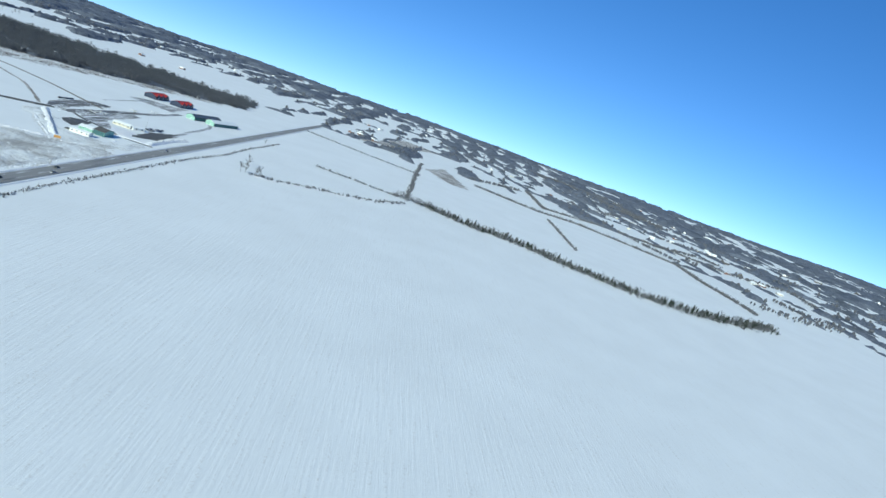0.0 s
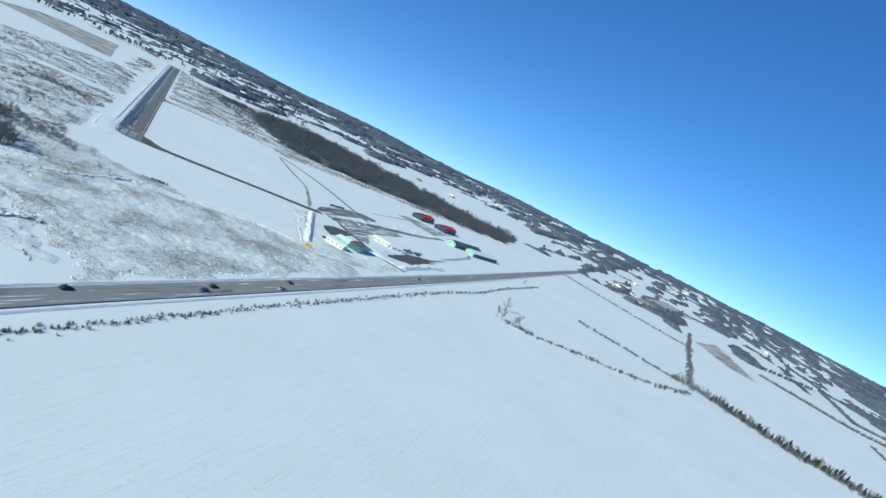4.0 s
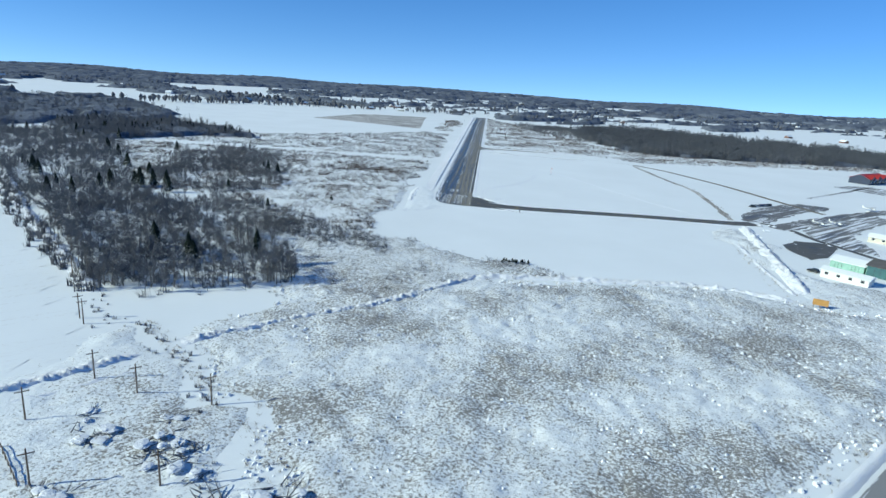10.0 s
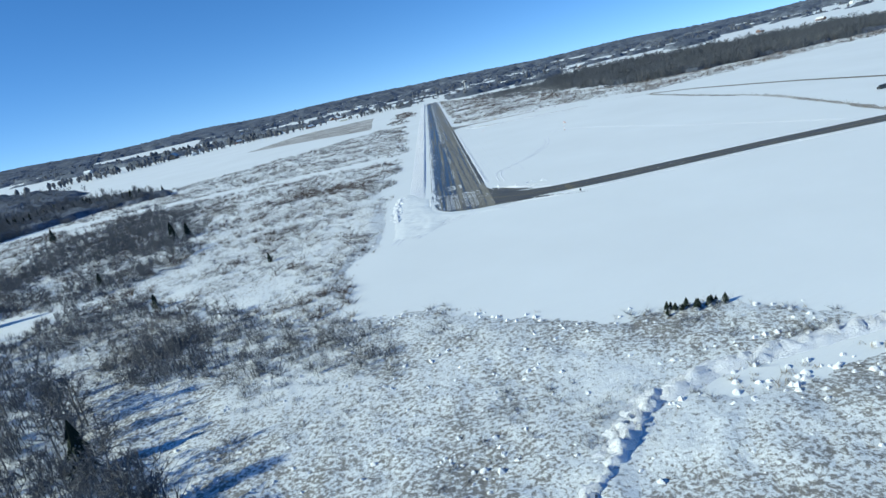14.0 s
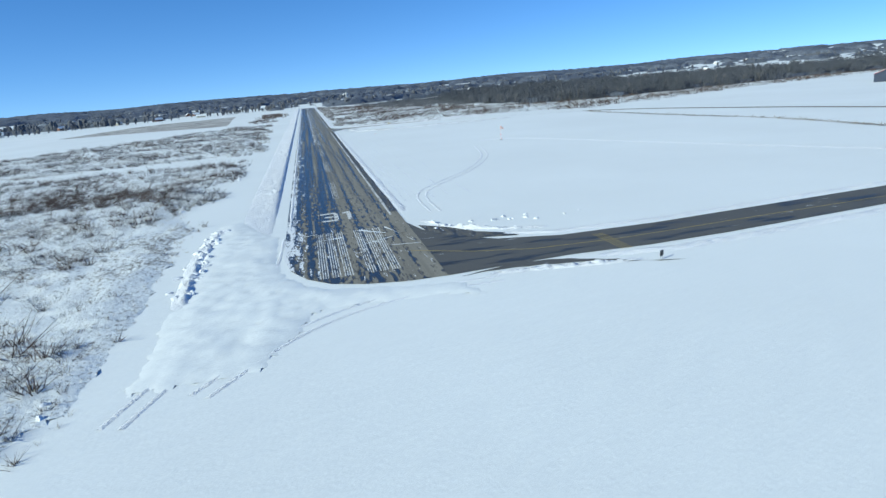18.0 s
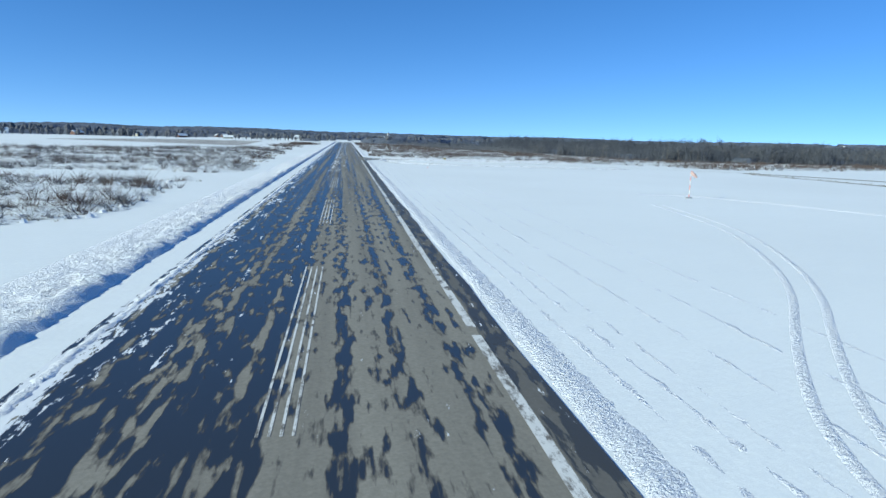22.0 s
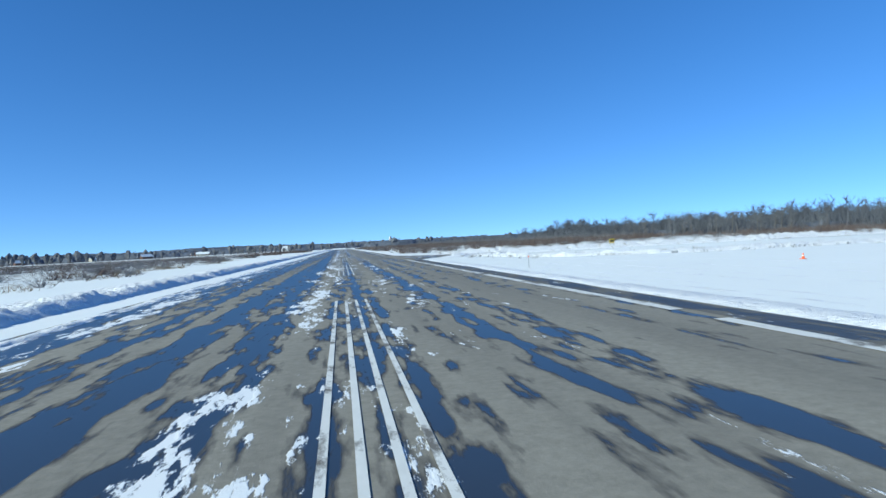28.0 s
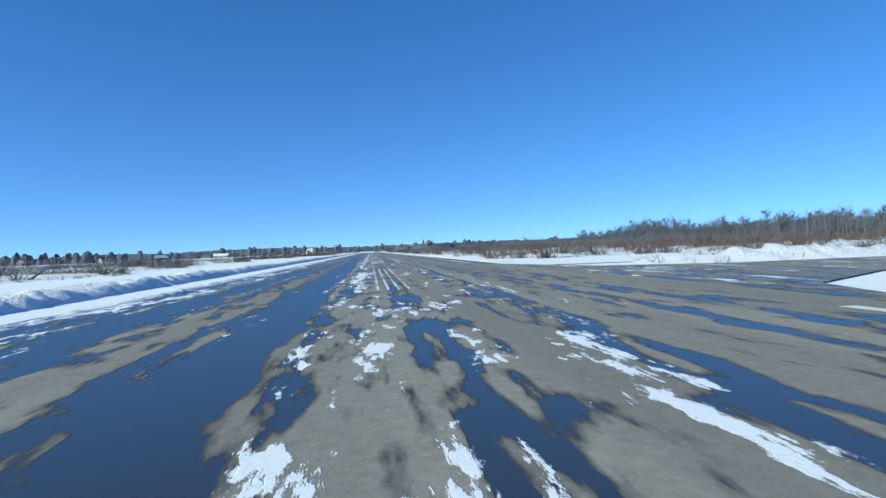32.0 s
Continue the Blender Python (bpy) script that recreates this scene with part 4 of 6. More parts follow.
def make_distance():
    """Parcels of wood and field, with hedges on their borders, closing into woods towards the hills."""
    q = np.random.RandomState(5).rand(4, 64, 64)
    for near, far, cell, tall, seed in ((980, 2300, 9.0, 8.5, 6), (2290, 4570, 16.0, 13.0, 7)):
        u, v = np.meshgrid(np.arange(-far, far, cell), np.arange(-far, far, cell))
        r = np.random.RandomState(seed)
        u, v = u + r.uniform(-0.4, 0.4, u.shape) * cell, v + r.uniform(-0.4, 0.4, u.shape) * cell
        gx, gy = 0.719 * u - 0.695 * v, 0.695 * u + 0.719 * v - 100
        d, a = np.hypot(u, v), np.arctan2(gx, gy + 100)
        su, sv = u + 22 * wave(u, v, 400, 31), v + 22 * wave(u, v, 380, 32)
        lu, lv = (250, 80.0) if far < 3000 else (330, 85.0)
        i, j = np.floor(su / lu).astype(int), np.floor(sv / lv).astype(int)
        fu, fv = su - i * lu, sv - j * lv
        share = np.clip((d - 1500) / 2600 * 0.45, 0.03, 0.45) + 0.12 * (a < -0.35)
        wood = (q[0, i % 64, j % 64] < share) & (lattice(u, v, 45, 30, seed) > 0.2)
        strip = (q[3, i % 64, j % 64] < np.where(d < 1900, 0.25, 0.55)) & (fv < 12 + 26 * q[2, i % 64, j % 64]) & (lattice(u, v, 60, 50, seed + 3) > 0.3)
        line = ((fv < cell * 0.8) & (q[1, i % 64, j % 64] < 0.6)) | ((fu < cell * 0.8) & (q[2, i % 64, j % 64] < 0.45))
        line &= lattice(u, v, 40, 40, seed + 1) > 0.38
        rim = (d > 4150) & (lattice(u, v, 240, 160, 15) > 0.4)
        ok = (wood | strip | line | rim) & (d > near) & (d < far) & (a > -1.5) & (a < 2.1)
        flat = ok.ravel()
        flat[flat] = ~np.any([inside(p, gx.ravel()[flat], gy.ravel()[flat]) for p in OPEN], axis=0)
        ok = flat.reshape(ok.shape)
        canopy("far_woods", ok, gx, gy, np.where(wood | strip | rim, tall, 4.5), seed, "distant bare wood lots and hedges hazed grey-blue among snowy fields")
        pick = np.flatnonzero(ok.ravel() & (r.rand(ok.size) < (0.14 if far < 3000 else 0.03)))
        p = np.stack([gx.ravel()[pick], gy.ravel()[pick]], 1)
        stuff("far_trees", stamp(FARS, p, r.uniform(0.7, 1.3, len(p)), seed), HAZED_FARWOOD, "taller bare crowns standing above distant woods", "woods")


make_distance()

# ---- runway paint, snow banks ----
def flat_boxes(name, rows, z, mat, parent, label=""):
    bm = bmesh.new()
    for x0, y0, x1, y1 in rows:
        bm.faces.new([bm.verts.new(c) for c in ((x0, y0, z), (x1, y0, z), (x1, y1, z), (x0, y1, z))])
    return part(name, bm, mat, parent, label)


def empty(name, at, label, category, group="", kind=""):
    ob = new(name)
    ob.matrix_world = at
    ob.empty_display_size = 0.5
    return tagged(ob, label, category, group, kind)


marks = empty("runway_markings", pose(0, 0, 0.062), "worn white painted lines and numerals on asphalt", "road marking", kind="structure")
for side in (-1, 1):
    for k in range(3):
        x = side * (0.95 + 1.6 * k)
        bar = new("threshold_bar")
        bar.parent = marks
        for j in range(4):
            flat_boxes("stripe", [(x + side * 0.33 * j, -14, x + side * (0.33 * j + 0.15), 12)], 0, PAINT, bar)
flat_boxes("numeral_three", [(-4.2, 29, -1.0, 30.2), (-3.4, 25.6, -1.6, 26.7), (-4.2, 22, -1.0, 23.2), (-1.6, 23.2, -0.8, 29)], 0, PAINT, marks)
flat_boxes("numeral_one", [(0.9, 22, 1.7, 30.2), (0.1, 28.4, 0.9, 29.6)], 0, PAINT, marks)
for k in range(18):
    y = 46 + 50 * k
    for x in (-0.75, -0.35, 0.05, 0.45):
        flat_boxes("centre_line", [(x - 0.055, y, x + 0.055, y + 27)], 0, PAINT, marks)
r = np.random.RandomState(29)
for y in np.arange(20, 955, 12.0):
    if not 276 < y < 324:
        a, b = r.uniform(0, 1.6, 2) * (r.rand(2) < 0.25)
        flat_boxes("edge_line", [(8.5 + 0.1 * r.rand(), y + a, 8.95 + 0.12 * r.rand(), y + 12 - b)], 0, PAINT, marks)
taxi_marks = empty("taxiway_markings", pose(0, 0, 0.066), "yellow painted holding lines on dark asphalt", "road marking", kind="structure")
line = [(8, -6), (16, -11), (24, -14), (36, -15), (60, -14), (150, -11)]
bm = bmesh.new()
for (xa, ya), (xb, yb) in zip(line[:-1], line[1:]):
    d = Vector((xb - xa, yb - ya)).normalized() * 0.1
    bm.faces.new([bm.verts.new(c) for c in ((xa + d.y, ya - d.x, 0), (xb + d.y, yb - d.x, 0), (xb - d.y, yb + d.x, 0), (xa - d.y, ya + d.x, 0))])
part("centre_line", bm, YELLOW, taxi_marks)
for k in range(4):
    flat_boxes("holding_line", [(34.0 + 0.45 * k, -20.0, 34.12 + 0.45 * k, -11.2)], 0.004, YELLOW, taxi_marks)


def bank(name, line, width, high, seed, label, rough=0.3, step=0.5, across=9, skew=0.0, fade=4.0):
    """A ridge of ploughed snow along a line: lumpy, with a steeper side."""
    pts = np.array(line, float)
    p = []
    for a, b in zip(pts[:-1], pts[1:]):
        n = max(1, int(np.hypot(*(b - a)) / step))
        p += [a + (b - a) * k / n for k in range(n)]
    p = np.array(p + [pts[-1]])
    d = np.gradient(p, axis=0)
    d /= np.linalg.norm(d, axis=1, keepdims=True)
    side = np.stack([d[:, 1], -d[:, 0]], 1)
    r = np.random.RandomState(seed)
    u = np.linspace(-1, 1, across)
    prof = np.clip(1 - np.abs(u - skew) / np.where(u > skew, 1 - skew, 1 + skew), 0, 1) ** 0.8
    run = np.arange(len(p)) * step
    tall = high * (0.9 + 0.1 * wave(run, run * 0, 17, seed) + 0.04 * wave(run, run * 0, 4, seed + 1))
    tall = tall * np.clip(np.minimum(run / fade, (run[-1] - run) / 4.0) + 0.02, 0, 1)
    v = np.zeros((len(p), across, 3))
    v[:, :, :2] = p[:, None] + side[:, None] * (u * width / 2)[None, :, None] + r.randn(len(p), across, 2) * 0.06
    lumps = 0.8 * lattice(v[:, :, 0], v[:, :, 1], 0.9, 0.8, seed) + 1.4 * lattice(v[:, :, 0], v[:, :, 1], 0.4, 0.42, seed + 1) - 1.1
    v[:, :, 2] = tall[:, None] * prof * (1 + rough * (1.7 * lumps + 0.25 * r.randn(len(p), across))) - 0.03
    v[:, 0, 2] = v[:, -1, 2] = -0.05
    i = np.arange(len(p) - 1)[:, None] * across + np.arange(across - 1)[None]
    f = np.stack([i, i + 1, i + across + 1, i + across], -1).reshape(-1, 4)
    return thing(name, mesh_of(name, v.reshape(-1, 3), f, SNOW_BANK), label, "snow bank", kind="structure")


for y0, y1, step, n in ((14, 172, 0.4, 13), (168, 362, 0.25, 17), (358, 520, 0.5, 11)):
    bank("snow_bank", [(-16.0, y0), (-16.0, y1)], 7.0, 0.55, y0, "lumpy shoulder of ploughed snow beside the runway", 0.3, step, n + 6, 0.72, 45.0 if y0 == 14 else 4.0)
bank("snow_bank", [(-16.0, 516), (-16.0, 955)], 7.0, 0.55, 2, "lumpy shoulder of ploughed snow beside the runway", 0.4, 1.5, 10, 0.72)
bank("snow_bank", [(11.6, 22), (11.6, 279)], 2.2, 0.14, 3, "low ridge of snow along the runway's edge", 0.35, 0.5, 7, -0.4)
bank("snow_bank", [(11.6, 327), (11.6, 955)], 2.2, 0.22, 4, "low ridge of snow along the runway's edge", 0.35, 1.5, 7, -0.4)
bank("snow_bank", [(16, 313), (21, 311), (40, 311), (110, 312)], 5, 0.75, 5, "rough ridge of snow beside the turn-off", 0.5, 0.6, 10)
bank("snow_bank", [(110, 252), (67, 255), (36, 257), (25, 264), (21.5, 278), (20.5, 291)], 3.0, 0.5, 12, "low weedy ridge of snow beside the runway", 0.5, 0.6, 8)
bank("snow_bank", [(14, 287), (19, 291), (26, 294), (60, 296), (110, 296.5)], 3.0, 0.5, 6, "rough ridge of snow beside the turn-off", 0.5, 0.6, 9)
bank("snow_bank", [(22, -3), (30, -6.5), (48, -7.4), (100, -4.6), (150, -3.6)], 2.2, 0.35, 7, "low ploughed ridge along the taxiway", 0.3, 0.8, 7)
bank("snow_bank", [(30, -21), (40, -22.5), (52, -22), (100, -18), (146, -18)], 2.4, 0.4, 8, "low ploughed ridge along the taxiway", 0.3, 0.8, 7)
bank("snow_bank", [(151, -21), (144, -50), (137, -85), (132, -112), (127.5, -132)], 7, 1.8, 9, "high ridge of pushed-up snow by the apron", 0.42, 1.0, 12)
bank("snow_bank", [(14, -146), (24, -141), (44, -138), (66, -135), (90, -132), (120, -140)], 4, 1.0, 10, "drifted snow along a weedy ditch", 0.6, 0.8, 9)
bank("snow_bank", [(-50, -212), (-30, -192), (-10, -175), (4, -158), (17, -141)], 5, 1.0, 13, "steep drifted snow along a ditch", 0.7, 0.5, 13, 0.5)
bank("snow_bank", [(-150, -320), (-110, -282), (-82, -253), (-70, -238), (-55, -219)], 5, 1.1, 11, "steep drifted snow along a field ditch", 0.45, 0.5, 13, 0.5)
bank("snow_bank", [(-150, -328), (-110, -290), (-82, -261), (-68, -246), (-50, -226)], 3, 0.5, 15, "low weedy ridge beside a field ditch", 0.5, 0.7, 8)
bank("snow_bank", [(-265, 0), (-230, -38), (-175, -99), (-135, -138), (-104, -169), (-86, -186)], 5, 0.9, 14, "snowy ridge between a field and a wood", 0.5, 0.9, 9)
for k, off in enumerate((-7.6, 7.6)):
    ln = [(x + 0.695 * off, y - 0.719 * off) for x, y in road_line[:4]]
    bank("snow_bank", ln, 2.6, 0.7, 20 + k, "ploughed snow shoulder along the highway", 0.25, 2.5, 7)


def clod(seed, size):
    bm = bmesh.new()
    bmesh.ops.create_icosphere(bm, subdivisions=2, radius=1)
    r = np.random.RandomState(seed)
    o = r.rand(3) * 50
    for v in bm.verts:
        k = 1 + 0.55 * noise.noise(Vector(v.co * 1.3) + Vector(o)) + 0.25 * noise.noise(Vector(v.co * 3.5) + Vector(o))
        v.co = Vector((v.co.x * k * 1.2, v.co.y * k, max(v.co.z * k * 0.8, -0.35)))
    me = bpy.data.meshes.new("snow_mound")
    bm.to_mesh(me)
    bm.free()
    me.materials.append(SNOW_BANK)
    return me


CLODS = [clod(k, 1) for k in range(5)]


def heap(x, y, s, k, turn, z=0.1, flat=0.8):
    ob = thing("snow_mound", CLODS[k % 5], "rough heap of ploughed snow on open snow", "snow heap", "snow heaps")
    ob.matrix_world = pose(x, y, z * s, 0, 0, turn) @ Matrix.Diagonal((s, s, s * flat, 1))


r = np.random.RandomState(40)
for k in range(60):
    f = r.rand()
    heap(-22.5 + r.randn() * 0.9, -16 + 42 * f, 0.25 + 0.6 * r.rand() ** 2, k, r.rand() * 360)
for k in range(16):
    heap(14 + 26 * r.rand(), 6 - 6 * r.rand() + 2, 0.2 + 0.35 * r.rand(), k, r.rand() * 360)
for k in range(10):
    heap(176 + 22 * r.rand(), -118 + 30 * r.rand(), 0.8 + 1.3 * r.rand(), k, r.rand() * 360, 0.05, 0.4)


def twin_track(line, seed, name="vehicle_track"):
    pts = np.array(line, float)
    for _ in range(3):
        mid = np.empty((2 * len(pts) - 2, 2))
        mid[0::2], mid[1::2] = pts[:-1] * 0.75 + pts[1:] * 0.25, pts[:-1] * 0.25 + pts[1:] * 0.75
        pts = np.concatenate([pts[:1], mid, pts[-1:]])
    d = np.gradient(pts, axis=0)
    d /= np.linalg.norm(d, axis=1, keepdims=True) + 1e-9
    side = np.stack([d[:, 1], -d[:, 0]], 1)
    v, f = [], []
    for off in (-0.9, 0.9):
        for lo, hi in ((off - 0.3, off + 0.3),):
            n0 = len(v)
            for p, s in zip(pts, side):
                for w, z in ((lo, 0.0), ((lo + hi) / 2, 0.1), (hi, 0.0)):
                    v.append((*(p + s * w), z))
            for k in range(len(pts) - 1):
                for j in (0, 1):
                    f.append((n0 + 3 * k + j, n0 + 3 * k + j + 1, n0 + 3 * k + j + 4, n0 + 3 * k + j + 3))
    thing(name, mesh_of(name, v, np.array(f), SNOW_BANK), "twin wheel tracks pressed into smooth snow", "track", kind="structure")


twin_track([(54, 122), (50, 98), (45, 84), (36, 66), (25, 52), (19, 43), (17, 34), (17, 19)], 1)
twin_track([(60, 141), (73, 140), (92, 95), (113, 45), (136, 2)], 2)
ribbon("gravel_track", [(222, 41), (214, 72), (200, 140), (175, 214), (155, 244)], 4.0, 0.06, TRACK, "narrow bare gravel track across snow", "track")
ribbon("gravel_track", [(155, 244), (124, 263), (78, 296), (27, 317), (12, 318)], 2.2, 0.05, SNOW_ROUGH, "snowed-over track with grass showing", "track", jitter=0.3)
ribbon("gravel_track", [(166, -4), (177, -9), (176, -39), (186, -57), (192, -92), (213, -109)], 4.0, 0.06, TAXI, "ploughed entrance drive to the apron", "track")
ribbon("ditch_grass", [(152, -2), (159, 48), (165, 104), (159, 150), (153, 217), (153, 242)], 3.0, 0.045, STUBBLE, "brown grassy ditch curving through snow", "ditch", jitter=0.5)
def gentle(poly, amount=0.8):
    """The outline again, a little uneven."""
    r = np.random.RandomState(len(poly))
    out = []
    for a, b in zip(poly, poly[1:] + poly[:1]):
        a, b = np.array(a, float), np.array(b, float)
        n = max(1, int(np.hypot(*(b - a)) / 4))
        out += [tuple(a + (b - a) * k / n + r.randn(2) * amount) for k in range(n)]
    return out


sheet("apron", gentle([(158, -2), (163, 15), (182, 41), (206, 66), (224, 77), (240, 69), (232, 58), (205, 36), (182, 12), (172, -2)]), 0.058, APRON_DARK, "dark asphalt apron streaked with snow", "apron")
sheet("apron_lane", gentle([(166, -12), (180, 0), (205, 22), (232, 44), (258, 62), (285, 81), (318, 108), (348, 137), (353, 133), (322, 103), (290, 74), (262, 53), (236, 34), (208, 11), (184, -12), (172, -20)], 0.6), 0.061, APRON_DARK, "dark ploughed asphalt lane past the apron", "apron")
sheet("apron", gentle([(182, -14), (208, 9), (236, 32), (258, 48), (262, 38), (240, 16), (219, -4), (204, -24), (199, -48), (193, -66), (184, -52), (180, -32)]), 0.064, APRON, "icy asphalt apron under patchy snow", "apron")
ribbon("snowy_lane", [(245, 107), (300, 160), (349, 210)], 2.5, 0.05, APRON, "faint snowed-over lane to the red-roofed houses", "track", jitter=0.4)
ribbon("snowy_lane", [(262, -40), (291, -4), (330, 40), (366, 80), (376, 104)], 5.0, 0.05, APRON, "snowy lane leading to the long hangars", "track", jitter=0.5)
sheet("ploughed_yard", gentle([(305, 189), (330, 205), (360, 196), (392, 196), (372, 178), (350, 150), (342, 138), (330, 150), (316, 168)]), 0.05, APRON, "patchy ploughed yard before the red-roofed houses", "apron")
sheet("round_pad", gentle([(153, -64), (158, -52), (166, -45), (176, -43), (181, -50), (174, -63), (164, -74), (155, -80)], 0.6), 0.067, TAXI, "dark bare asphalt pad beside the hangars", "apron")
sheet("parking_yard", gentle([(207, -78), (222, -58), (240, -38), (258, -28), (273, -22), (263, -40), (248, -57), (231, -75)]), 0.062, TAXI, "dark ploughed parking yard", "parking")


# snow left on the pavement and scraped beside it
bank("snow_strip", [(-9.75, 16), (-9.75, 420)], 1.0, 0.17, 61, "narrow strip of snow along the runway's edge", 0.3, 0.4, 7)
bank("snow_strip", [(-9.75, 420), (-9.75, 955)], 1.0, 0.17, 62, "narrow strip of snow along the runway's edge", 0.3, 1.5, 5)
ribbon("edge_strip", [(9.72, 24), (9.72, 280)], 1.3, 0.054, EDGE_ASPHALT, "mottled icy asphalt strip outside the edge line", "runway", jitter=0.12, seed=5)
ribbon("edge_strip", [(9.72, 326), (9.72, 956)], 1.3, 0.054, EDGE_ASPHALT, "mottled icy asphalt strip outside the edge line", "runway", jitter=0.12, seed=6)
# ploughed ground about the threshold
relief("ploughed_snow", [(-23, -40), (-11, -40), (-5, -26), (8, -27), (14, -30), (12, -23), (4, -20.5), (-5, -17.5), (-9, -11), (-10.6, -2), (-10.6, 14), (-14, 20), (-19, 34), (-24, 30)], SNOW, "ploughed uneven snow round the runway's end", "snow", 0.8, 0.2, 55)
bank("snow_ridge", [(-22, -18), (-23.6, 4), (-23.4, 16), (-22.4, 28)], 2.4, 0.5, 57, "long heap of ploughed snow beside the runway's end", 0.4, 0.5, 11, 0.3)
for k, ln in enumerate(([(-22, -45), (-15, -25), (-12, -8), (-11.5, 12)], [(-16, -42), (-8, -30), (4, -24), (16, -24)])):
    twin_track(ln, 20 + k)
bank("dirty_ridge", [(14, -21.6), (22, -22.6), (30, -24.2), (35, -25)], 1.8, 0.3, 58, "low broken ridge of ploughed snow by the taxiway", 0.8, 0.4, 9)
sheet("spilled_grit", ragged([(13, -20.4), (22, -21.2), (31, -23.4), (34, -24.6), (28, -24), (20, -23)], 3, 1.0, 0.3), 0.045, TAXI, "dark grit and ice spilled over snow", "ice")
bank("snow_ridge", [(13, 14), (15, 8), (19, 3), (24, -0.5), (31, -3)], 1.6, 0.35, 59, "broken ridge of ploughed snow in the taxiway's bend", 0.9, 0.4, 9)
for k, x in enumerate((13.6, 15.1, 17.0, 19.8, 23.5, 28.0)):
    ln = [(x + 0.4 * wave(np.array([y]), np.array([0.0]), 160, k)[0], y) for y in range(30, 262, 12)]
    bank("plough_streak", ln, 0.7, 0.045, 70 + k, "faint ridge left by a plough in smooth snow", 0.4, 0.9, 5)
    if k < 3:
        bank("plough_streak", [(x, 330 + 12 * j) for j in range(40)], 0.7, 0.06, 80 + k, "faint ridge left by a plough in smooth snow", 0.4, 1.2, 5)
hedge([(18, 313), (46, 312), (110, 313)], 0.35, 98, "bent dry weeds on a lumpy snow bank", (0.6, 1.4), 4.0, WEEDS, WEED, 0.1, "bank_weeds")
hedge([(17, 289), (26, 293.5), (60, 295.5), (110, 296)], 0.5, 100, "bent dry weeds on a lumpy snow bank", (0.3, 0.6), 2.0, WEEDS, WEED, 0.2, "bank_weeds")
hedge([(110, 252), (67, 255), (36, 257), (25, 264), (21.5, 278), (20.5, 291)], 0.16, 101, "grey dry weeds along a snow ridge", (0.35, 0.75), 3.4, WEEDS, TWIG, 0.1, "bank_weeds")
hedge([(110, 256), (67, 259), (40, 262), (30, 270)], 0.2, 106, "grey dry weeds along a snow ridge", (0.3, 0.7), 3.0, WEEDS, WEED, 0.1, "bank_weeds")
hedge([(24, 318), (60, 318), (130, 316)], 0.6, 99, "reddish bushes behind a snow bank", (0.5, 1.2), 7.0, SHRUBS, TWIG_RED, 0.25, "bank_bushes")
bank("snow_bank", [(290, -152), (318, -162), (358, -164), (393, -173), (439, -173), (500, -160)], 6, 0.7, 90, "drifted snow along a field stream", 0.8, 1.2, 9)
bank("snow_bank", [(138, -26), (133.5, -55), (126.5, -100), (123.5, -134)], 2.5, 0.5, 91, "dirty ridge of snow along a ditch", 0.6, 0.8, 8)

bank("snow_bank", [(210, -104), (221, -93), (238, -76), (254, -60), (276, -44)], 8, 2.2, 92, "high bank of ploughed snow beside the yard", 0.45, 0.8, 10)
bank("snow_bank", [(188, -85), (202, -94), (210, -100)], 5, 1.1, 93, "high bank of ploughed snow beside the drive", 0.45, 0.8, 10)
scrubland([(145, -142), (171, -122), (188, -130), (164, -153), (146, -160)], 1.2, 94, "dry brown weeds through trampled snow", 0.2, WEED, (0.5, 1.2), 25, "weeds", WEEDS)

# ---- buildings ----
def gable_bm(x0, x1, w, eave, ridge, over=0.0, thick=0.0):
    """Roof slabs over a body whose ridge runs along x; y from 0 to w."""
    bm = bmesh.new()
    m = w / 2
    s = (ridge - eave) / m
    y0, y1 = -over, w + over
    za, zb = eave - over * s, ridge
    prism(bm, [(y0, za), (m, zb), (y1, za), (y1, za + thick), (m, zb + thick), (y0, za + thick)], x0 - over, x1 + over)
    return bm


def hangar(name, at, length, w, eave, ridge, wall, roof, label, category, group="", doors=0, wins=0, end_mat=None):
    ob = empty(name, at, label, category, group)
    bm = bmesh.new()
    prism(bm, [(0, 0), (w, 0), (w, eave), (w / 2, ridge - 0.02), (0, eave)], 0, length)
    part("wall", bm, wall, ob)
    part("roof", gable_bm(0, length, w, eave, ridge, 0.5, 0.22), roof, ob)
    bay = length / max(1, doors)
    for k in range(doors):
        d = part("door", boxes((k * bay + 0.15, -0.08, 0.05, (k + 1) * bay - 0.15, -0.004, eave * 0.92), bevel=0.02), end_mat or wall, ob, "wide folding hangar door")
        for j in range(3):
            x = k * bay + 0.6 + (bay - 1.2) * (j + 1) / 4
            part("seam", boxes((x - 0.05, -0.12, 0.1, x + 0.05, -0.084, eave * 0.8)), DARK, d)
    for k in range(wins):
        x = length * (k + 0.5) / wins
        f = part("window", boxes((x - 0.7, -0.06, 1.1, x + 0.7, -0.004, 2.3)), WHITE_WALL, ob)
        part("pane", boxes((x - 0.58, -0.085, 1.2, x + 0.58, -0.064, 2.2)), GLASS, f, "dark glass pane")
    # gable end
    part("end_door", boxes((-0.08, w * 0.4, 0, -0.004, w * 0.4 + 1.1, 2.1)), WHITE_WALL, ob)
    return ob


SNOW_ROOF = snow_material("roof_snow", 0.7, 0, 0.3)
ROOF_THIN = worn("metal_roof_under_thin_snow", (0.55, 0.57, 0.6), 0.6, scale=0.25, depth=0.3)
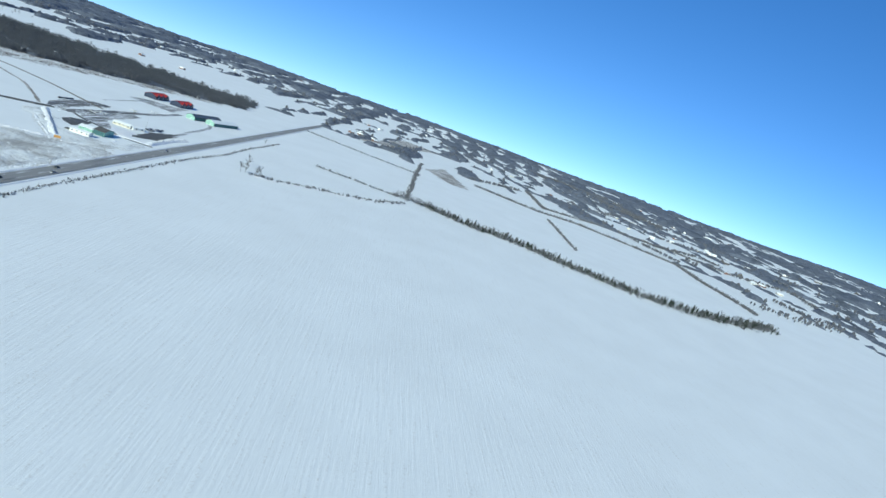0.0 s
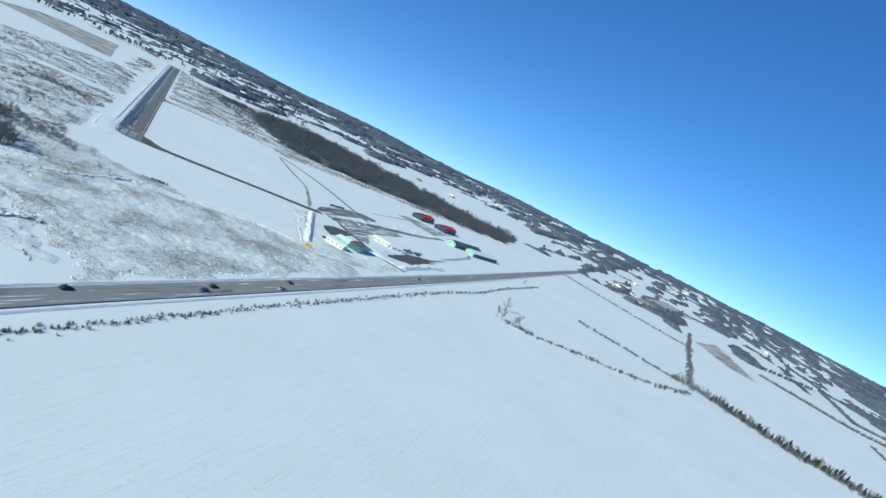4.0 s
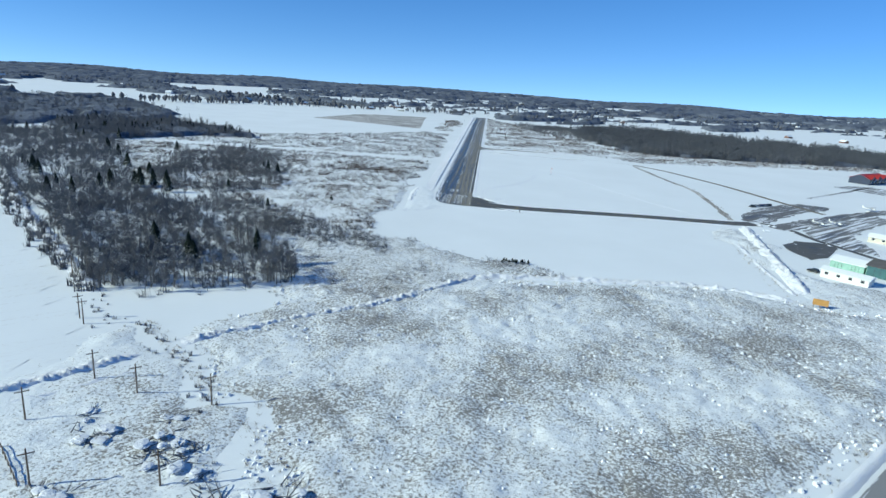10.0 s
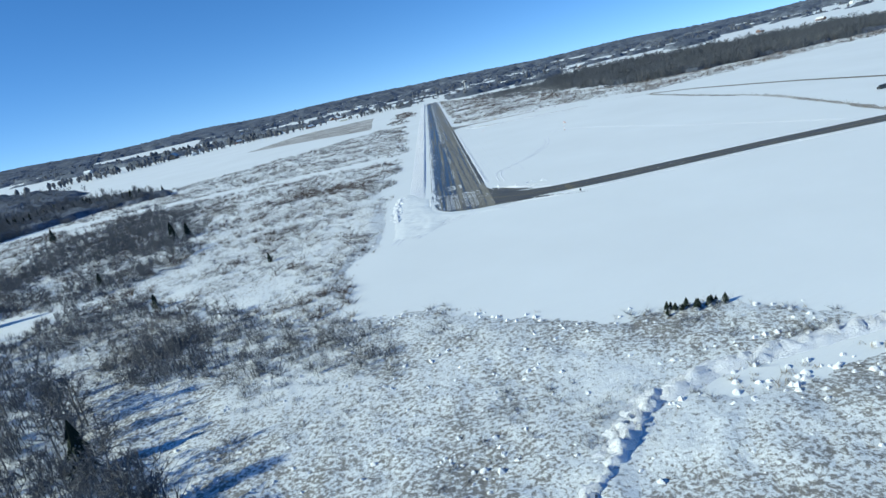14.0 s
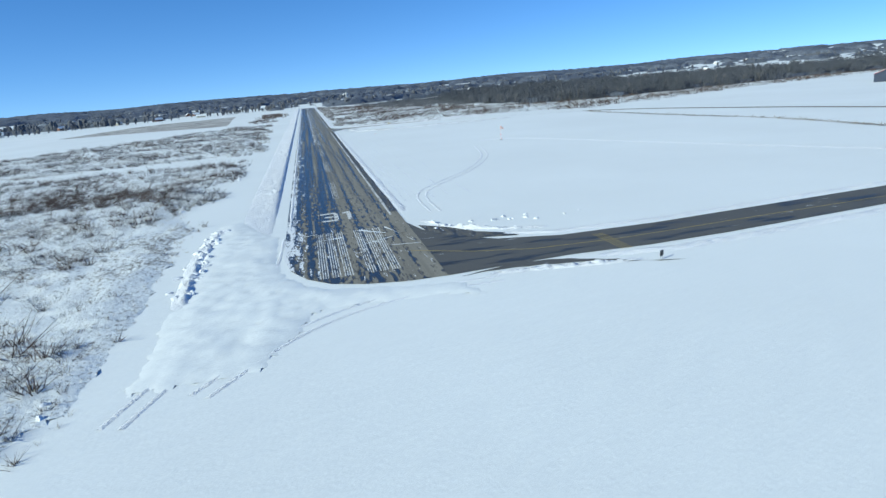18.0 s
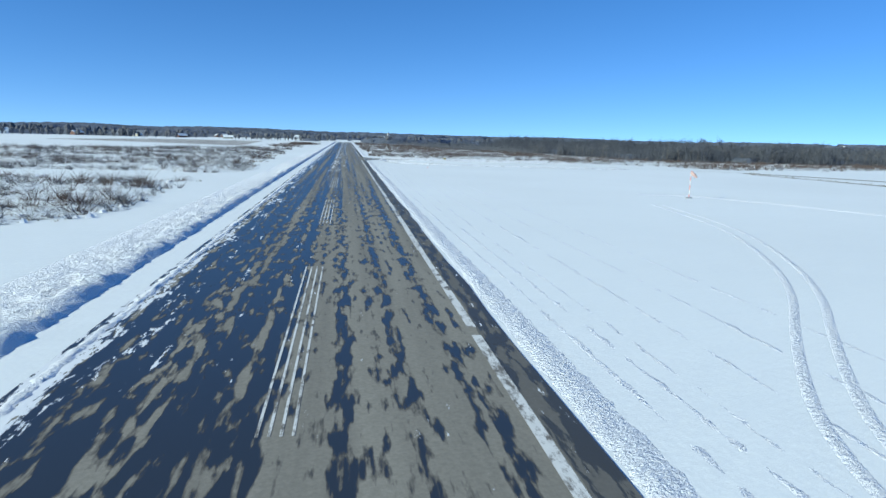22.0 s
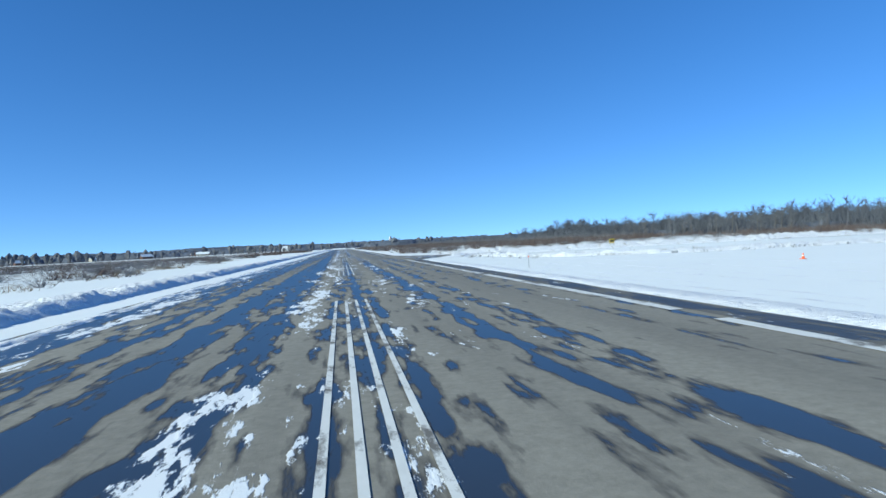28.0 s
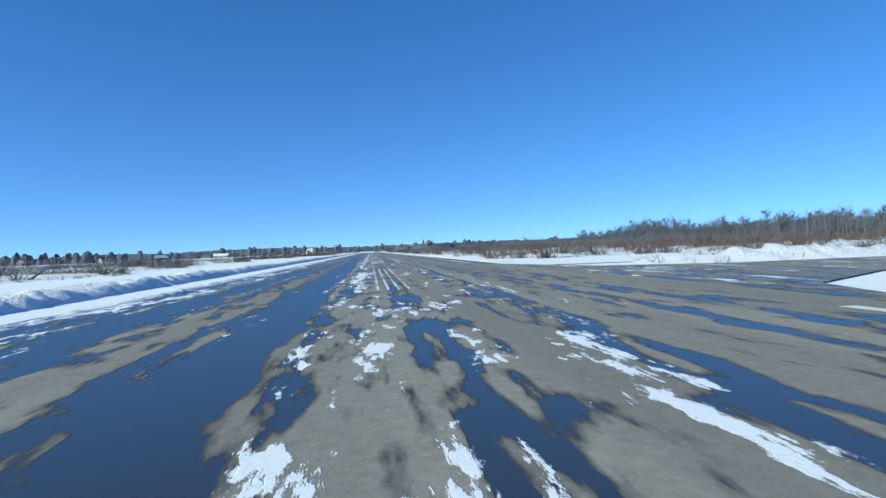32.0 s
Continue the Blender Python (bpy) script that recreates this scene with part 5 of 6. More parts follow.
# doors in the shaded green darken the long sides by colour
hangar("green_hangar", pose(360, 115, 0, 0, 0, 27), 58, 13.5, 4.5, 7.2, GREEN_PALE, SLATE_ROOF, "long mint-green metal hangar with a dark roof", "hangar", "long hangars", 6, 0, GREEN_SHADED)
hangar("green_hangar", pose(381, 102, 0, 0, 0, 27), 55, 13.5, 4.5, 7.2, GREEN_PALE, SNOW_ROOF, "long mint-green metal hangar with a snowy roof", "hangar", "long hangars", 6, 0, GREEN_SHADED)
hangar("hangar", pose(157.5, -89.5, 0, 0, 0, -47), 12, 10.5, 3.2, 4.5, GREEN_PALE, SNOW_ROOF, "low mint-green hangar with a snowy roof", "hangar", "", 2, 0, GREEN_PALE)
hangar("tall_hangar", pose(166.2, -98.7, 0, 0, 0, -47), 9.5, 16, 4.2, 5.6, GREEN_PALE, GREY_ROOF, "tall mint-green hangar with a dark bare roof", "hangar", "", 1, 0, GREEN_SHADED)
hangar("long_shed", pose(146, -105, 0, 0, 0, -47), 16, 6.5, 2.8, 3.6, WHITE_WALL, SNOW_ROOF, "low white shed with a snowy roof beside the hangar", "shed", "", 0, 4)
hangar("terminal", pose(206, -31, 0, 0, 0, -44), 17, 6.5, 2.8, 4.0, CREAM_WALL, SNOW_ROOF, "long cream single-storey clubhouse with a snowy roof", "building", "", 0, 4)
hangar("office_hut", pose(220.5, -44.5, 0, 0, 0, 8), 12, 5.5, 2.8, 3.6, WHITE_WALL, SNOW_ROOF, "low white office hut with a snowy roof", "building", "", 0, 2)


def red_house(at):
    """A navy block under three crossed red roofs."""
    ob = empty("red_roofed_building", at, "dark navy two-storey building with snowy red gables", "building", "red-roofed buildings")
    part("wall", prism(bmesh.new(), [(0, 0), (17, 0), (17, 4.8), (8.5, 8.3), (0, 4.8)], 0, 36), NAVY_WALL, ob)
    part("roof", gable_bm(0, 36, 17, 4.8, 8.35, 0.5, 0.25), RED_ROOF, ob, "red metal main roof")
    bm = bmesh.new()
    prism(bm, [(9.0, 8.46), (17.2, 5.09), (17.2, 5.22), (9.0, 8.6)], 2.0, 34.0)
    part("roof_snow", bm, SNOW_ROOF, ob, "sheet of snow lying on the rear slope")
    for x in (1.5, 13.5, 25.5):
        bm = bmesh.new()
        m = [(x, 4.8), (x + 4.5, 7.8), (x + 9, 4.8)]
        a = [bm.verts.new((p, -0.4, q)) for p, q in m]
        b = [bm.verts.new((p, 8.5, q + 0.25)) for p, q in m]
        bm.faces.new(a)
        bm.faces.new(b[::-1])
        for i in range(3):
            j = (i + 1) % 3
            bm.faces.new((a[i], b[i], b[j], a[j]))
        bmesh.ops.recalc_face_normals(bm, faces=bm.faces)
        g = part("gable", bm, NAVY_WALL, ob)
        bm = bmesh.new()
        prism(bm, [(-0.7, 0), (8.4, 0), (8.4, 0.2), (-0.7, 0.2)], -0.2, 5.8)
        me = part("roof_slope", bm, RED_ROOF, g)
        me.matrix_local = pose(x - 0.3, 0, 4.85, 0, -33.7, 0)
        bm = bmesh.new()
        prism(bm, [(-0.7, 0), (8.4, 0), (8.4, 0.2), (-0.7, 0.2)], -0.2, 5.8)
        me = part("snowy_slope", bm, SNOW_ROOF, g, "slope covered in snow")
        me.matrix_local = pose(x + 9.3, 0, 4.85, 0, 33.7, 180) @ pose(0, -7.7, 0)
    for k in range(6):
        for z in (0.9, 3.0):
            x = 2 + 6 * k
            w = part("window", boxes((x, -0.06, z, x + 2.2, -0.004, z + 1.6)), WHITE_WALL, ob)
            part("pane", boxes((x + 0.12, -0.09, z + 0.12, x + 2.08, -0.064, z + 1.48)), GLASS, w)
    return ob


first = red_house(pose(353, 222, 0, 0, 0, 38))
copy_thing(first, pose(381, 201, 0, 0, 0, 38))


def barn(at):
    ob = empty("barn", at, "white barn with a snow-covered gable roof", "barn")
    w, length, eave, ridge = 9.0, 17.0, 3.6, 6.8
    bm = bmesh.new()
    prism(bm, [(0, 0), (w, 0), (w, eave), (w / 2, ridge - 0.02), (0, eave)], 0, length)
    part("wall", bm, WHITE_WALL, ob)
    part("roof", gable_bm(0, length, w, eave, ridge, 0.5, 0.2), ROOF_THIN, ob, "grey metal roof with thin snow")
    bm = bmesh.new()
    s = (ridge - eave) / (w / 2)
    prism(bm, [(w / 2 + 0.1, ridge + 0.2), (w + 0.4, eave + 0.12 - 0.3 * s), (w + 0.4, eave + 0.32 - 0.3 * s), (w / 2 + 0.1, ridge + 0.36)], 4.0, length + 0.3)
    part("roof_snow", bm, SNOW_ROOF, ob, "thick sheet of snow sliding off the roof")
    for x in (3, 8, 13):
        f = part("window", boxes((x, -0.06, 1.2, x + 1.3, -0.004, 2.3)), WHITE_WALL, ob)
        part("pane", boxes((x + 0.1, -0.085, 1.3, x + 1.2, -0.064, 2.2)), GLASS, f)
    part("door", boxes((-0.08, 3.2, 0, -0.004, 5.8, 2.9)), DARK, ob, "dark double barn door")
    return ob


barn(pose(-41.5, -297, 0, 0, 0, 128.5))


def house(name, at, w, length, eave, ridge, wall, roof, label, chimney=True, group="farm houses"):
    ob = empty(name, at, label, "house", group)
    bm = bmesh.new()
    prism(bm, [(0, -0.5), (w, -0.5), (w, eave), (w / 2, ridge - 0.02), (0, eave)], 0, length)
    part("wall", bm, wall, ob)
    rf = part("roof", gable_bm(0, length, w, eave, ridge, 0.5, 0.2), roof, ob)
    if chimney:
        part("chimney", boxes((length * 0.7, w / 2 - 0.4, ridge - 0.8, length * 0.7 + 0.8, w / 2 + 0.4, ridge + 1.1)), BRICK, rf)
    for side in (-0.06, w + 0.004):
        for k in range(3):
            x = length * (k + 0.5) / 3
            part("window", boxes((x - 0.6, side, 1.2, x + 0.6, side + 0.056, 2.5)), GLASS, ob)
    part("door", boxes((-0.06, w * 0.55, 0, -0.004, w * 0.55 + 1, 2.1)), DARK, ob)
    return ob


PROTO = [
    house("farm_house", pose(-430, 880, 0, 0, 0, 20), 9, 13, 4.5, 7.8, WHITE_WALL, SNOW_ROOF, "white farmhouse with a snow-covered roof"),
    house("farm_house", pose(-390, 1010, 0, 0, 0, 60), 9, 15, 3.2, 6.0, BRICK, SNOW_ROOF, "brown brick bungalow with a snow-covered roof"),
    house("farm_barn", pose(-470, 905, 0, 0, 0, 100), 14, 26, 5.5, 10.5, GREY_ROOF, ROOF_THIN, "grey weathered barn under a pale roof", False, "barns"),
    house("farm_shed", pose(-180, 1003, 0, 0, 0, 10), 8, 14, 3.0, 5.2, CREAM_WALL, SNOW_ROOF, "cream outbuilding with a snowy roof", False, "sheds"),
]


def farms():
    r = np.random.RandomState(77)
    spots = []
    for x, y in ((-75, 1125), (85, 1065), (150, 1110), (-240, 1015), (-300, 1000), (210, 1150), (260, 1120), (330, 1180), (-494, 1400), (-371, 1352), (993, 555), (1033, 555), (1005, 478), (1026, 520), (1070, 590), (1640, 150), (1720, -60), (1785, -120), (1770, -200), (1900, 215), (640, 1000), (720, 960), (-700, 420), (-640, 380)):
        spots.append((x, y))
    while len(spots) < 165:
        d, a = 1150 + 2600 * r.rand(), r.uniform(-1.6, 1.9)
        p = np.array([[math.sin(a) * d, math.cos(a) * d - 100]])
        if len(clear_of(p, *OPEN)):
            base = p[0]
            for _ in range(r.randint(1, 4)):
                spots.append(tuple(base + r.randn(2) * 40))
    for x, y in spots:
        z = float(height(np.array([x]), np.array([y]))[0])
        copy_thing(PROTO[r.choice(4, p=(0.36, 0.3, 0.16, 0.18))], pose(x, y, z - 0.1, 0, 0, r.rand() * 360))


farms()


def silo(at, h, label):
    ob = empty("silo", at, label, "silo")
    part("tower", rod(bmesh.new(), (0, 0, -0.5), (0, 0, h), 3.0, 3.0, 14), GALV, ob)
    bm = bmesh.new()
    bmesh.ops.create_uvsphere(bm, u_segments=14, v_segments=8, radius=3.0, matrix=Matrix.Translation((0, 0, h)))
    part("dome", bm, GALV, ob)
    return ob


silo(pose(92, 1350, 1), 15, "tall grey concrete farm silo with a domed cap")

# ---- single trees, poles and field gear ----
def bare_tree(name, tris, label, group="bare trees"):
    wood, fine = tris
    ob = empty(name, pose(0, 0, 0), label, "tree", group)
    for nm, t, m in (("trunk", wood, BARK), ("crown", fine, TWIG)):
        v = t.reshape(-1, 3)
        meshed(nm, mesh_of(nm, v, np.arange(len(v)).reshape(-1, 3), m), ob)
    return ob


SINGLE = [bare_tree("bare_tree", sliver_tree(200 + k, 11, 3.4, 190, 0.2, 0.055), "leafless grey deciduous tree standing in snow") for k in range(4)]


def trees(places, seed, size=(0.7, 1.1)):
    r = np.random.RandomState(seed)
    for x, y in places:
        s = r.uniform(*size)
        z = float(height(np.array([x]), np.array([y]))[0])
        t = copy_thing(SINGLE[r.randint(4)], pose(x, y, z, 0, 0, r.rand() * 360))
        t.scale = (s, s, s)


for k, (x, y) in enumerate(((282, -146), (289, -143), (301, -149), (296, -152))):
    SINGLE[k].matrix_world = pose(x, y, 0, 0, 0, 80 * k)
trees([(-45, -285), (-40, -290), (312, -108), (430, 52), (-95, 955), (-70, 985), (-20, 1010), (15, 1035), (-88, 1040), (-130, 985), (110, 1340), (80, 1240)], 3, (0.5, 1.2))
r = np.random.RandomState(91)
trees([(x, 1000 + 90 * r.rand() + abs(x) * 0.15) for x in np.linspace(-420, 420, 70) + r.randn(70) * 6 if abs(x) > 25], 4, (0.5, 1.15))
edge = [(-150 + 62 * f, -116 - 66 * f) for f in np.linspace(0, 1, 26)] + [(-88 + 48 * f, -182 + 19 * f) for f in np.linspace(0, 1, 18)] + [(-40 - 42 * f, -160 + 52 * f) for f in np.linspace(0, 1, 20)]
trees([(x + r.randn() * 1.5, y + r.randn() * 1.5) for x, y in edge], 5, (0.6, 1.0))
trees([(x + r.randn() * 5, y + r.randn() * 5) for x, y in ((150 + 22 * f, 520 - 128 * f) for f in np.linspace(0, 1, 22))], 6, (0.6, 1.0))
trees([(190 + 200 * f, 366 + 14 * f + 14 * r.rand()) for f in np.linspace(0, 1, 40)], 7, (0.7, 1.15))


def spruce(tris, label):
    ob = empty("spruce", pose(0, 0, 0), label, "tree", "spruces")
    v = tris.reshape(-1, 3)
    meshed("crown", mesh_of("crown", v, np.arange(len(v)).reshape(-1, 3), CONIFER), ob)
    part("trunk", rod(bmesh.new(), (0, 0, -0.3), (0, 0, 3), 0.22, 0.15), BARK, ob)
    return ob


SPRUCE = [spruce(fir(300 + k, 9, 2.5, 9, 10), "dark green spruce dusted with snow") for k in range(3)]
for k, (x, y) in enumerate(((-162, -37), (-150, -28), (-140, -45))):
    SPRUCE[k].matrix_world = pose(x, y, 0)
r = np.random.RandomState(17)
for k in range(16):
    t = copy_thing(SPRUCE[k % 3], pose(25 + 0.62 * k + r.randn() * 0.4, -122.5 + r.randn() * 0.7, 0, 0, 0, 40 * k))
    t.scale = (0.27, 0.27, 0.2) if k % 2 else (0.2, 0.2, 0.15)
for x, y, s in ((-175, 0, 0.9), (-200, 20, 1.1), (-120, -20, 0.6), (-185, -70, 1.0), (-95, -140, 1.1), (-84, -60, 0.5), (-60, -35, 0.4), (-230, 60, 1.0), (-250, 80, 1.2), (-215, 110, 0.9), (-130, 60, 0.5), (-158, -39, 1.25), (-154, -34, 1.1), (-161, -34, 1.0), (-172, -42, 1.1), (-175, -46, 0.9), (-228, -22, 1.2), (-222, -26, 1.0), (-118, 35, 1.0), (-113, 38, 0.8), (-78, -150, 1.0), (-75, -153, 0.9), (590, 560, 0.8), (560, 590, 1.0), (600, 600, 0.9), (620, 575, 0.8), (640, 640, 0.8), (575, 620, 0.9)):
    copy_thing(SPRUCE[int(s * 10) % 3], pose(x, y, 0, 0, 0, x * 7 % 360)).scale = (s, s, s)


def utility_pole(at, h=8.0):
    ob = empty("utility_pole", at, "weathered wooden pole standing in snow", "pole", "utility poles")
    part("post", rod(bmesh.new(), (0, 0, -0.4), (0, 0, h), 0.16, 0.11, 8), POLE_WOOD, ob)
    part("crossarm", boxes((-1.1, -0.06, h - 0.9, 1.1, 0.06, h - 0.74), bevel=0.01), POLE_WOOD, ob)
    for x in (-1, -0.4, 0.4, 1):
        part("insulator", rod(bmesh.new(), (x, 0, h - 0.74), (x, 0, h - 0.55), 0.05, 0.03), GALV, ob)
    return ob


pole = utility_pole(pose(-59, -248, 0, 0, 0, 40), 6.5)
for x, y in ((-76, -207), (-46, -264), (-36, -274), (-46, -236), (-28, -261), (-31, -237), (-57, -232), (-100, -176), (-79, -204)):
    copy_thing(pole, pose(x, y, 0, 0, 0, 40))


def windsock(at):
    ob = empty("windsock", at, "faded orange windsock on a steel mast", "windsock")
    part("mast", rod(bmesh.new(), (0, 0, 0), (0, 0, 5.2), 0.055, 0.04, 8), CONE_RED, ob, "red and white painted mast")
    for k in range(3):
        part("band", rod(bmesh.new(), (0, 0, 0.9 + 1.7 * k), (0, 0, 1.7 + 1.7 * k), 0.06, 0.058, 8), WHITE_WALL, ob)
    bm = bmesh.new()
    for a, b, r0, r1 in ((0, 0.5, 0.34, 0.3), (0.5, 0.85, 0.3, 0.24), (0.85, 1.1, 0.24, 0.17)):
        rod(bm, (a, 0, 5.0 - a * 0.9), (b, 0, 5.0 - b * 0.9), r0, r1, 10)
    part("sock", bm, SOCK, ob, "faded pinkish-orange cloth sock")
    part("plinth", boxes((-0.5, -0.5, -0.05, 0.5, 0.5, 0.25), bevel=0.03), GALV, ob)
    return ob


windsock(pose(67, 134.5, 0, 0, 0, -20))


def guide_sign(at, label, mat, w=1.0, h=0.7, lift=0.5):
    ob = empty("guide_sign", at, label, "sign")
    part("board", boxes((-w / 2, -0.05, lift, w / 2, 0.05, lift + h), bevel=0.02), mat, ob)
    part("border", boxes((-w / 2 + 0.08, -0.06, lift + h * 0.3, w / 2 - 0.08, -0.054, lift + h * 0.7)), DARK, ob, "black bars of lettering")
    for x in (-w / 3, w / 3):
        part("leg", rod(bmesh.new(), (x, 0, -0.1), (x, 0, lift), 0.04, 0.04), GALV, ob)
    return ob


guide_sign(pose(45.5, 296, 0.3, 0, 0, 15), "small yellow airfield guide sign on snow", SIGN_YELLOW, 1.1, 0.7, 0.5)
guide_sign(pose(36, -26, 0, 0, 0, 30), "small dark marker sign beside the taxiway", DARK, 0.7, 0.7, 0.4)
stake = empty("marker_stake", pose(13.6, 242, 0), "thin grey marker stake in snow beside the runway", "stake")
part("rod", rod(bmesh.new(), (0, 0, -0.2), (0, 0, 0.85), 0.03, 0.025), GALV, stake)
part("cap", rod(bmesh.new(), (0, 0, 0.85), (0, 0, 0.95), 0.045, 0.045), CONE_RED, stake, "small orange cap")


def traffic_cone(at):
    ob = empty("traffic_cone", at, "orange plastic cone standing in snow", "cone")
    part("base", boxes((-0.25, -0.25, 0, 0.25, 0.25, 0.06), bevel=0.015), CONE_RED, ob)
    part("body", rod(bmesh.new(), (0, 0, 0.05), (0, 0, 0.62), 0.16, 0.04, 14), CONE_RED, ob)
    part("stripe", rod(bmesh.new(), (0, 0, 0.3), (0, 0, 0.42), 0.112, 0.088, 14), WHITE_WALL, ob, "white reflective stripe")
    return ob


traffic_cone(pose(29.6, 233, 0.02)).scale = (0.65, 0.65, 0.65)


def billboard(at):
    ob = empty("billboard", at, "plain orange board on posts above snow", "billboard")
    part("board", boxes((-2.2, -0.1, 0.9, 2.2, 0.1, 2.9), bevel=0.03), ORANGE, ob)
    for x in (-1.7, 0, 1.7):
        part("post", boxes((x - 0.1, 0.11, -0.2, x + 0.1, 0.31, 2.7)), POLE_WOOD, ob)
    return ob


billboard(pose(125.5, -145.5, 0, 0, 0, -25))


def car(at, paint, label, group="cars"):
    ob = empty("car", at, label, "car", group)
    bm = bmesh.new()
    prism(bm, [(-2.2, 0.35), (2.2, 0.35), (2.25, 0.7), (1.9, 0.95), (-2.1, 0.98), (-2.25, 0.6)], -0.88, 0.88)
    bmesh.ops.bevel(bm, geom=bm.edges[:], offset=0.06, segments=1, affect="EDGES")
    part("body", bm, paint, ob)
    bm = bmesh.new()
    prism(bm, [(-1.9, 0.96), (1.0, 0.96), (0.45, 1.5), (-1.35, 1.52)], -0.78, 0.78)
    part("cabin", bm, GLASS, ob, "dark car windows")
    part("roof", boxes((-0.74, -1.3, 1.5, 0.74, 0.42, 1.56), bevel=0.02), paint, ob)
    for x in (-0.8, 0.8):
        for y in (-1.35, 1.35):
            w = part("wheel", rod(bmesh.new(), (x - 0.11, y, 0.33), (x + 0.11, y, 0.33), 0.33, 0.33, 14), DARK, ob)
            part("rim", rod(bmesh.new(), (x - 0.125, y, 0.33), (x + 0.125, y, 0.33), 0.19, 0.19, 10), GALV, w)
    return ob


PAINTS = [worn("car_paint_" + c, rgb, 0.35, scale=0.5, depth=0.1) for c, rgb in (("black", (0.015, 0.016, 0.018)), ("silver", (0.35, 0.36, 0.38)), ("blue", (0.03, 0.06, 0.16)), ("white", (0.7, 0.7, 0.7)))]
for x, y, a, p, nm in ((12, -315, -46, 0, "black"), (61, -271.5, -46, 0, "black"), (57, -279, 134, 2, "dark blue"), (101, -232, -46, 0, "black"), (95, -245, 134, 1, "silver"), (222, -118, -46, 2, "dark blue")):
    car(pose(x, y, 0.12, 0, 0, a), PAINTS[p], nm + " car driving on the highway", "cars on the highway")
car(pose(146, -100, 0.02, 0, 0, 40), PAINTS[0], "black car parked beside the white shed")
rr = np.random.RandomState(8)
for k in range(14):
    f = rr.rand()
    car(pose(232 + 30 * f + rr.randn() * 2, -40 + 18 * f + 8 * rr.rand(), 0.08, 0, 0, 40 + 90 * (k % 2)), PAINTS[k % 4], "snow-dusted parked car in the yard", "parked cars")
for k in range(5):
    car(pose(183 + 3.4 * k, 49 + 2.2 * k, 0.08, 0, 0, 120), PAINTS[(k * 3) % 4], "parked car beside the apron", "parked cars")


def light_plane(at):
    ob = empty("parked_plane", at, "small white high-wing aircraft parked on the apron", "aircraft", "parked planes")
    bm = bmesh.new()
    rod(bm, (0, 2.6, 1.2), (0, 0.5, 1.45), 0.42, 0.6, 10)
    rod(bm, (0, 0.5, 1.45), (0, -5.0, 1.5), 0.6, 0.14, 10)
    part("fuselage", bm, WHITE_WALL, ob)
    part("wing", boxes((-5.4, -0.7, 2.05, 5.4, 0.8, 2.2), bevel=0.05), WHITE_WALL, ob)
    part("tailplane", boxes((-1.7, -5.1, 1.5, 1.7, -4.3, 1.58), bevel=0.02), WHITE_WALL, ob)
    bm = bmesh.new()
    prism(bm, [(-5.2, 1.5), (-4.0, 1.5), (-4.8, 2.8), (-5.3, 2.8)], -0.05, 0.05)
    part("fin", bm, WHITE_WALL, ob)
    part("propeller", boxes((-0.07, 2.62, 0.35, 0.07, 2.68, 2.15), bevel=0.01), DARK, ob)
    for x, y in ((-1.1, 0.1), (1.1, 0.1), (0, 2.0)):
        part("strut", rod(bmesh.new(), (x * 0.3, y, 1.1), (x, y, 0.25), 0.05, 0.04), GALV, ob)
        part("wheel", rod(bmesh.new(), (x - 0.08, y, 0.22), (x + 0.08, y, 0.22), 0.22, 0.22, 12), DARK, ob)
    return ob


plane = light_plane(pose(200, 2, 0.06, 0, 0, 200))
for x, y, a in ((211, 6, 205), (266, 70, 215), (298, 92, 210)):
    copy_thing(plane, pose(x, y, 0.06, 0, 0, a))


def brush_pile(at, seed, size):
    """A tangle of cut branches half buried in snow."""
    r = np.random.RandomState(seed)
    ob = empty("brush_pile", at, "heap of cut dark branches half covered in snow", "brush pile", "brush piles")
    for k in range(24):
        a = Vector((r.randn() * 1.4, r.randn() * 1.0, 0.05 + 0.25 * r.rand()))
        d = Vector((r.randn() * 1.4, r.randn() * 1.4, 0.15 + 0.8 * r.rand()))
        part("branch", rod(bmesh.new(), a, a + d, 0.1, 0.03, 4), TWIG_SHADED, ob)
    for k in range(5):
        bm = bmesh.new()
        bmesh.ops.create_icosphere(bm, subdivisions=2, radius=1)
        w = 0.5 + 0.5 * r.rand()
        c = Vector((r.randn() * 1.2, r.randn() * 0.9, 0.35 + 0.4 * r.rand()))
        for v in bm.verts:
            n = 1 + 0.4 * noise.noise(v.co * 1.7 + Vector((seed, k, 0)))
            v.co = Vector((v.co.x * w * n * 1.3, v.co.y * w * n, v.co.z * 0.22 * n)) + c
        part("snow_cap", bm, SNOW_BANK, ob, "lump of snow lying on the branches")
    ob.scale = (size, size, size)
    return ob


for k, (x, y, q) in enumerate(((-45, -251, 1.2), (-36, -243, 1.0), (-34, -252, 1.3), (-42, -266, 1.1), (-32, -272, 1.4), (-29, -254, 1.3), (-18, -265, 1.5), (-12, -261, 1.4), (-24, -258, 0.9), (-50, -244, 0.8))):
    brush_pile(pose(x, y, 0.15, 0, 0, 50 * k), k, q)
fence = empty("rail_fence", pose(-57, -256, 0, 0, 0, -42), "short broken rail fence standing in snow", "fence")
for k in range(7):
    part("post", boxes((2.1 * k - 0.07, -0.07, -0.3, 2.1 * k + 0.07, 0.07, 1.25), bevel=0.02), POLE_WOOD, fence)
for z in (0.5, 1.0):
    for k in range(6):
        part("rail", boxes((2.1 * k + 0.04, 0.075, z - 0.06, 2.1 * k + 2.06, 0.13, z + 0.06)), POLE_WOOD, fence)
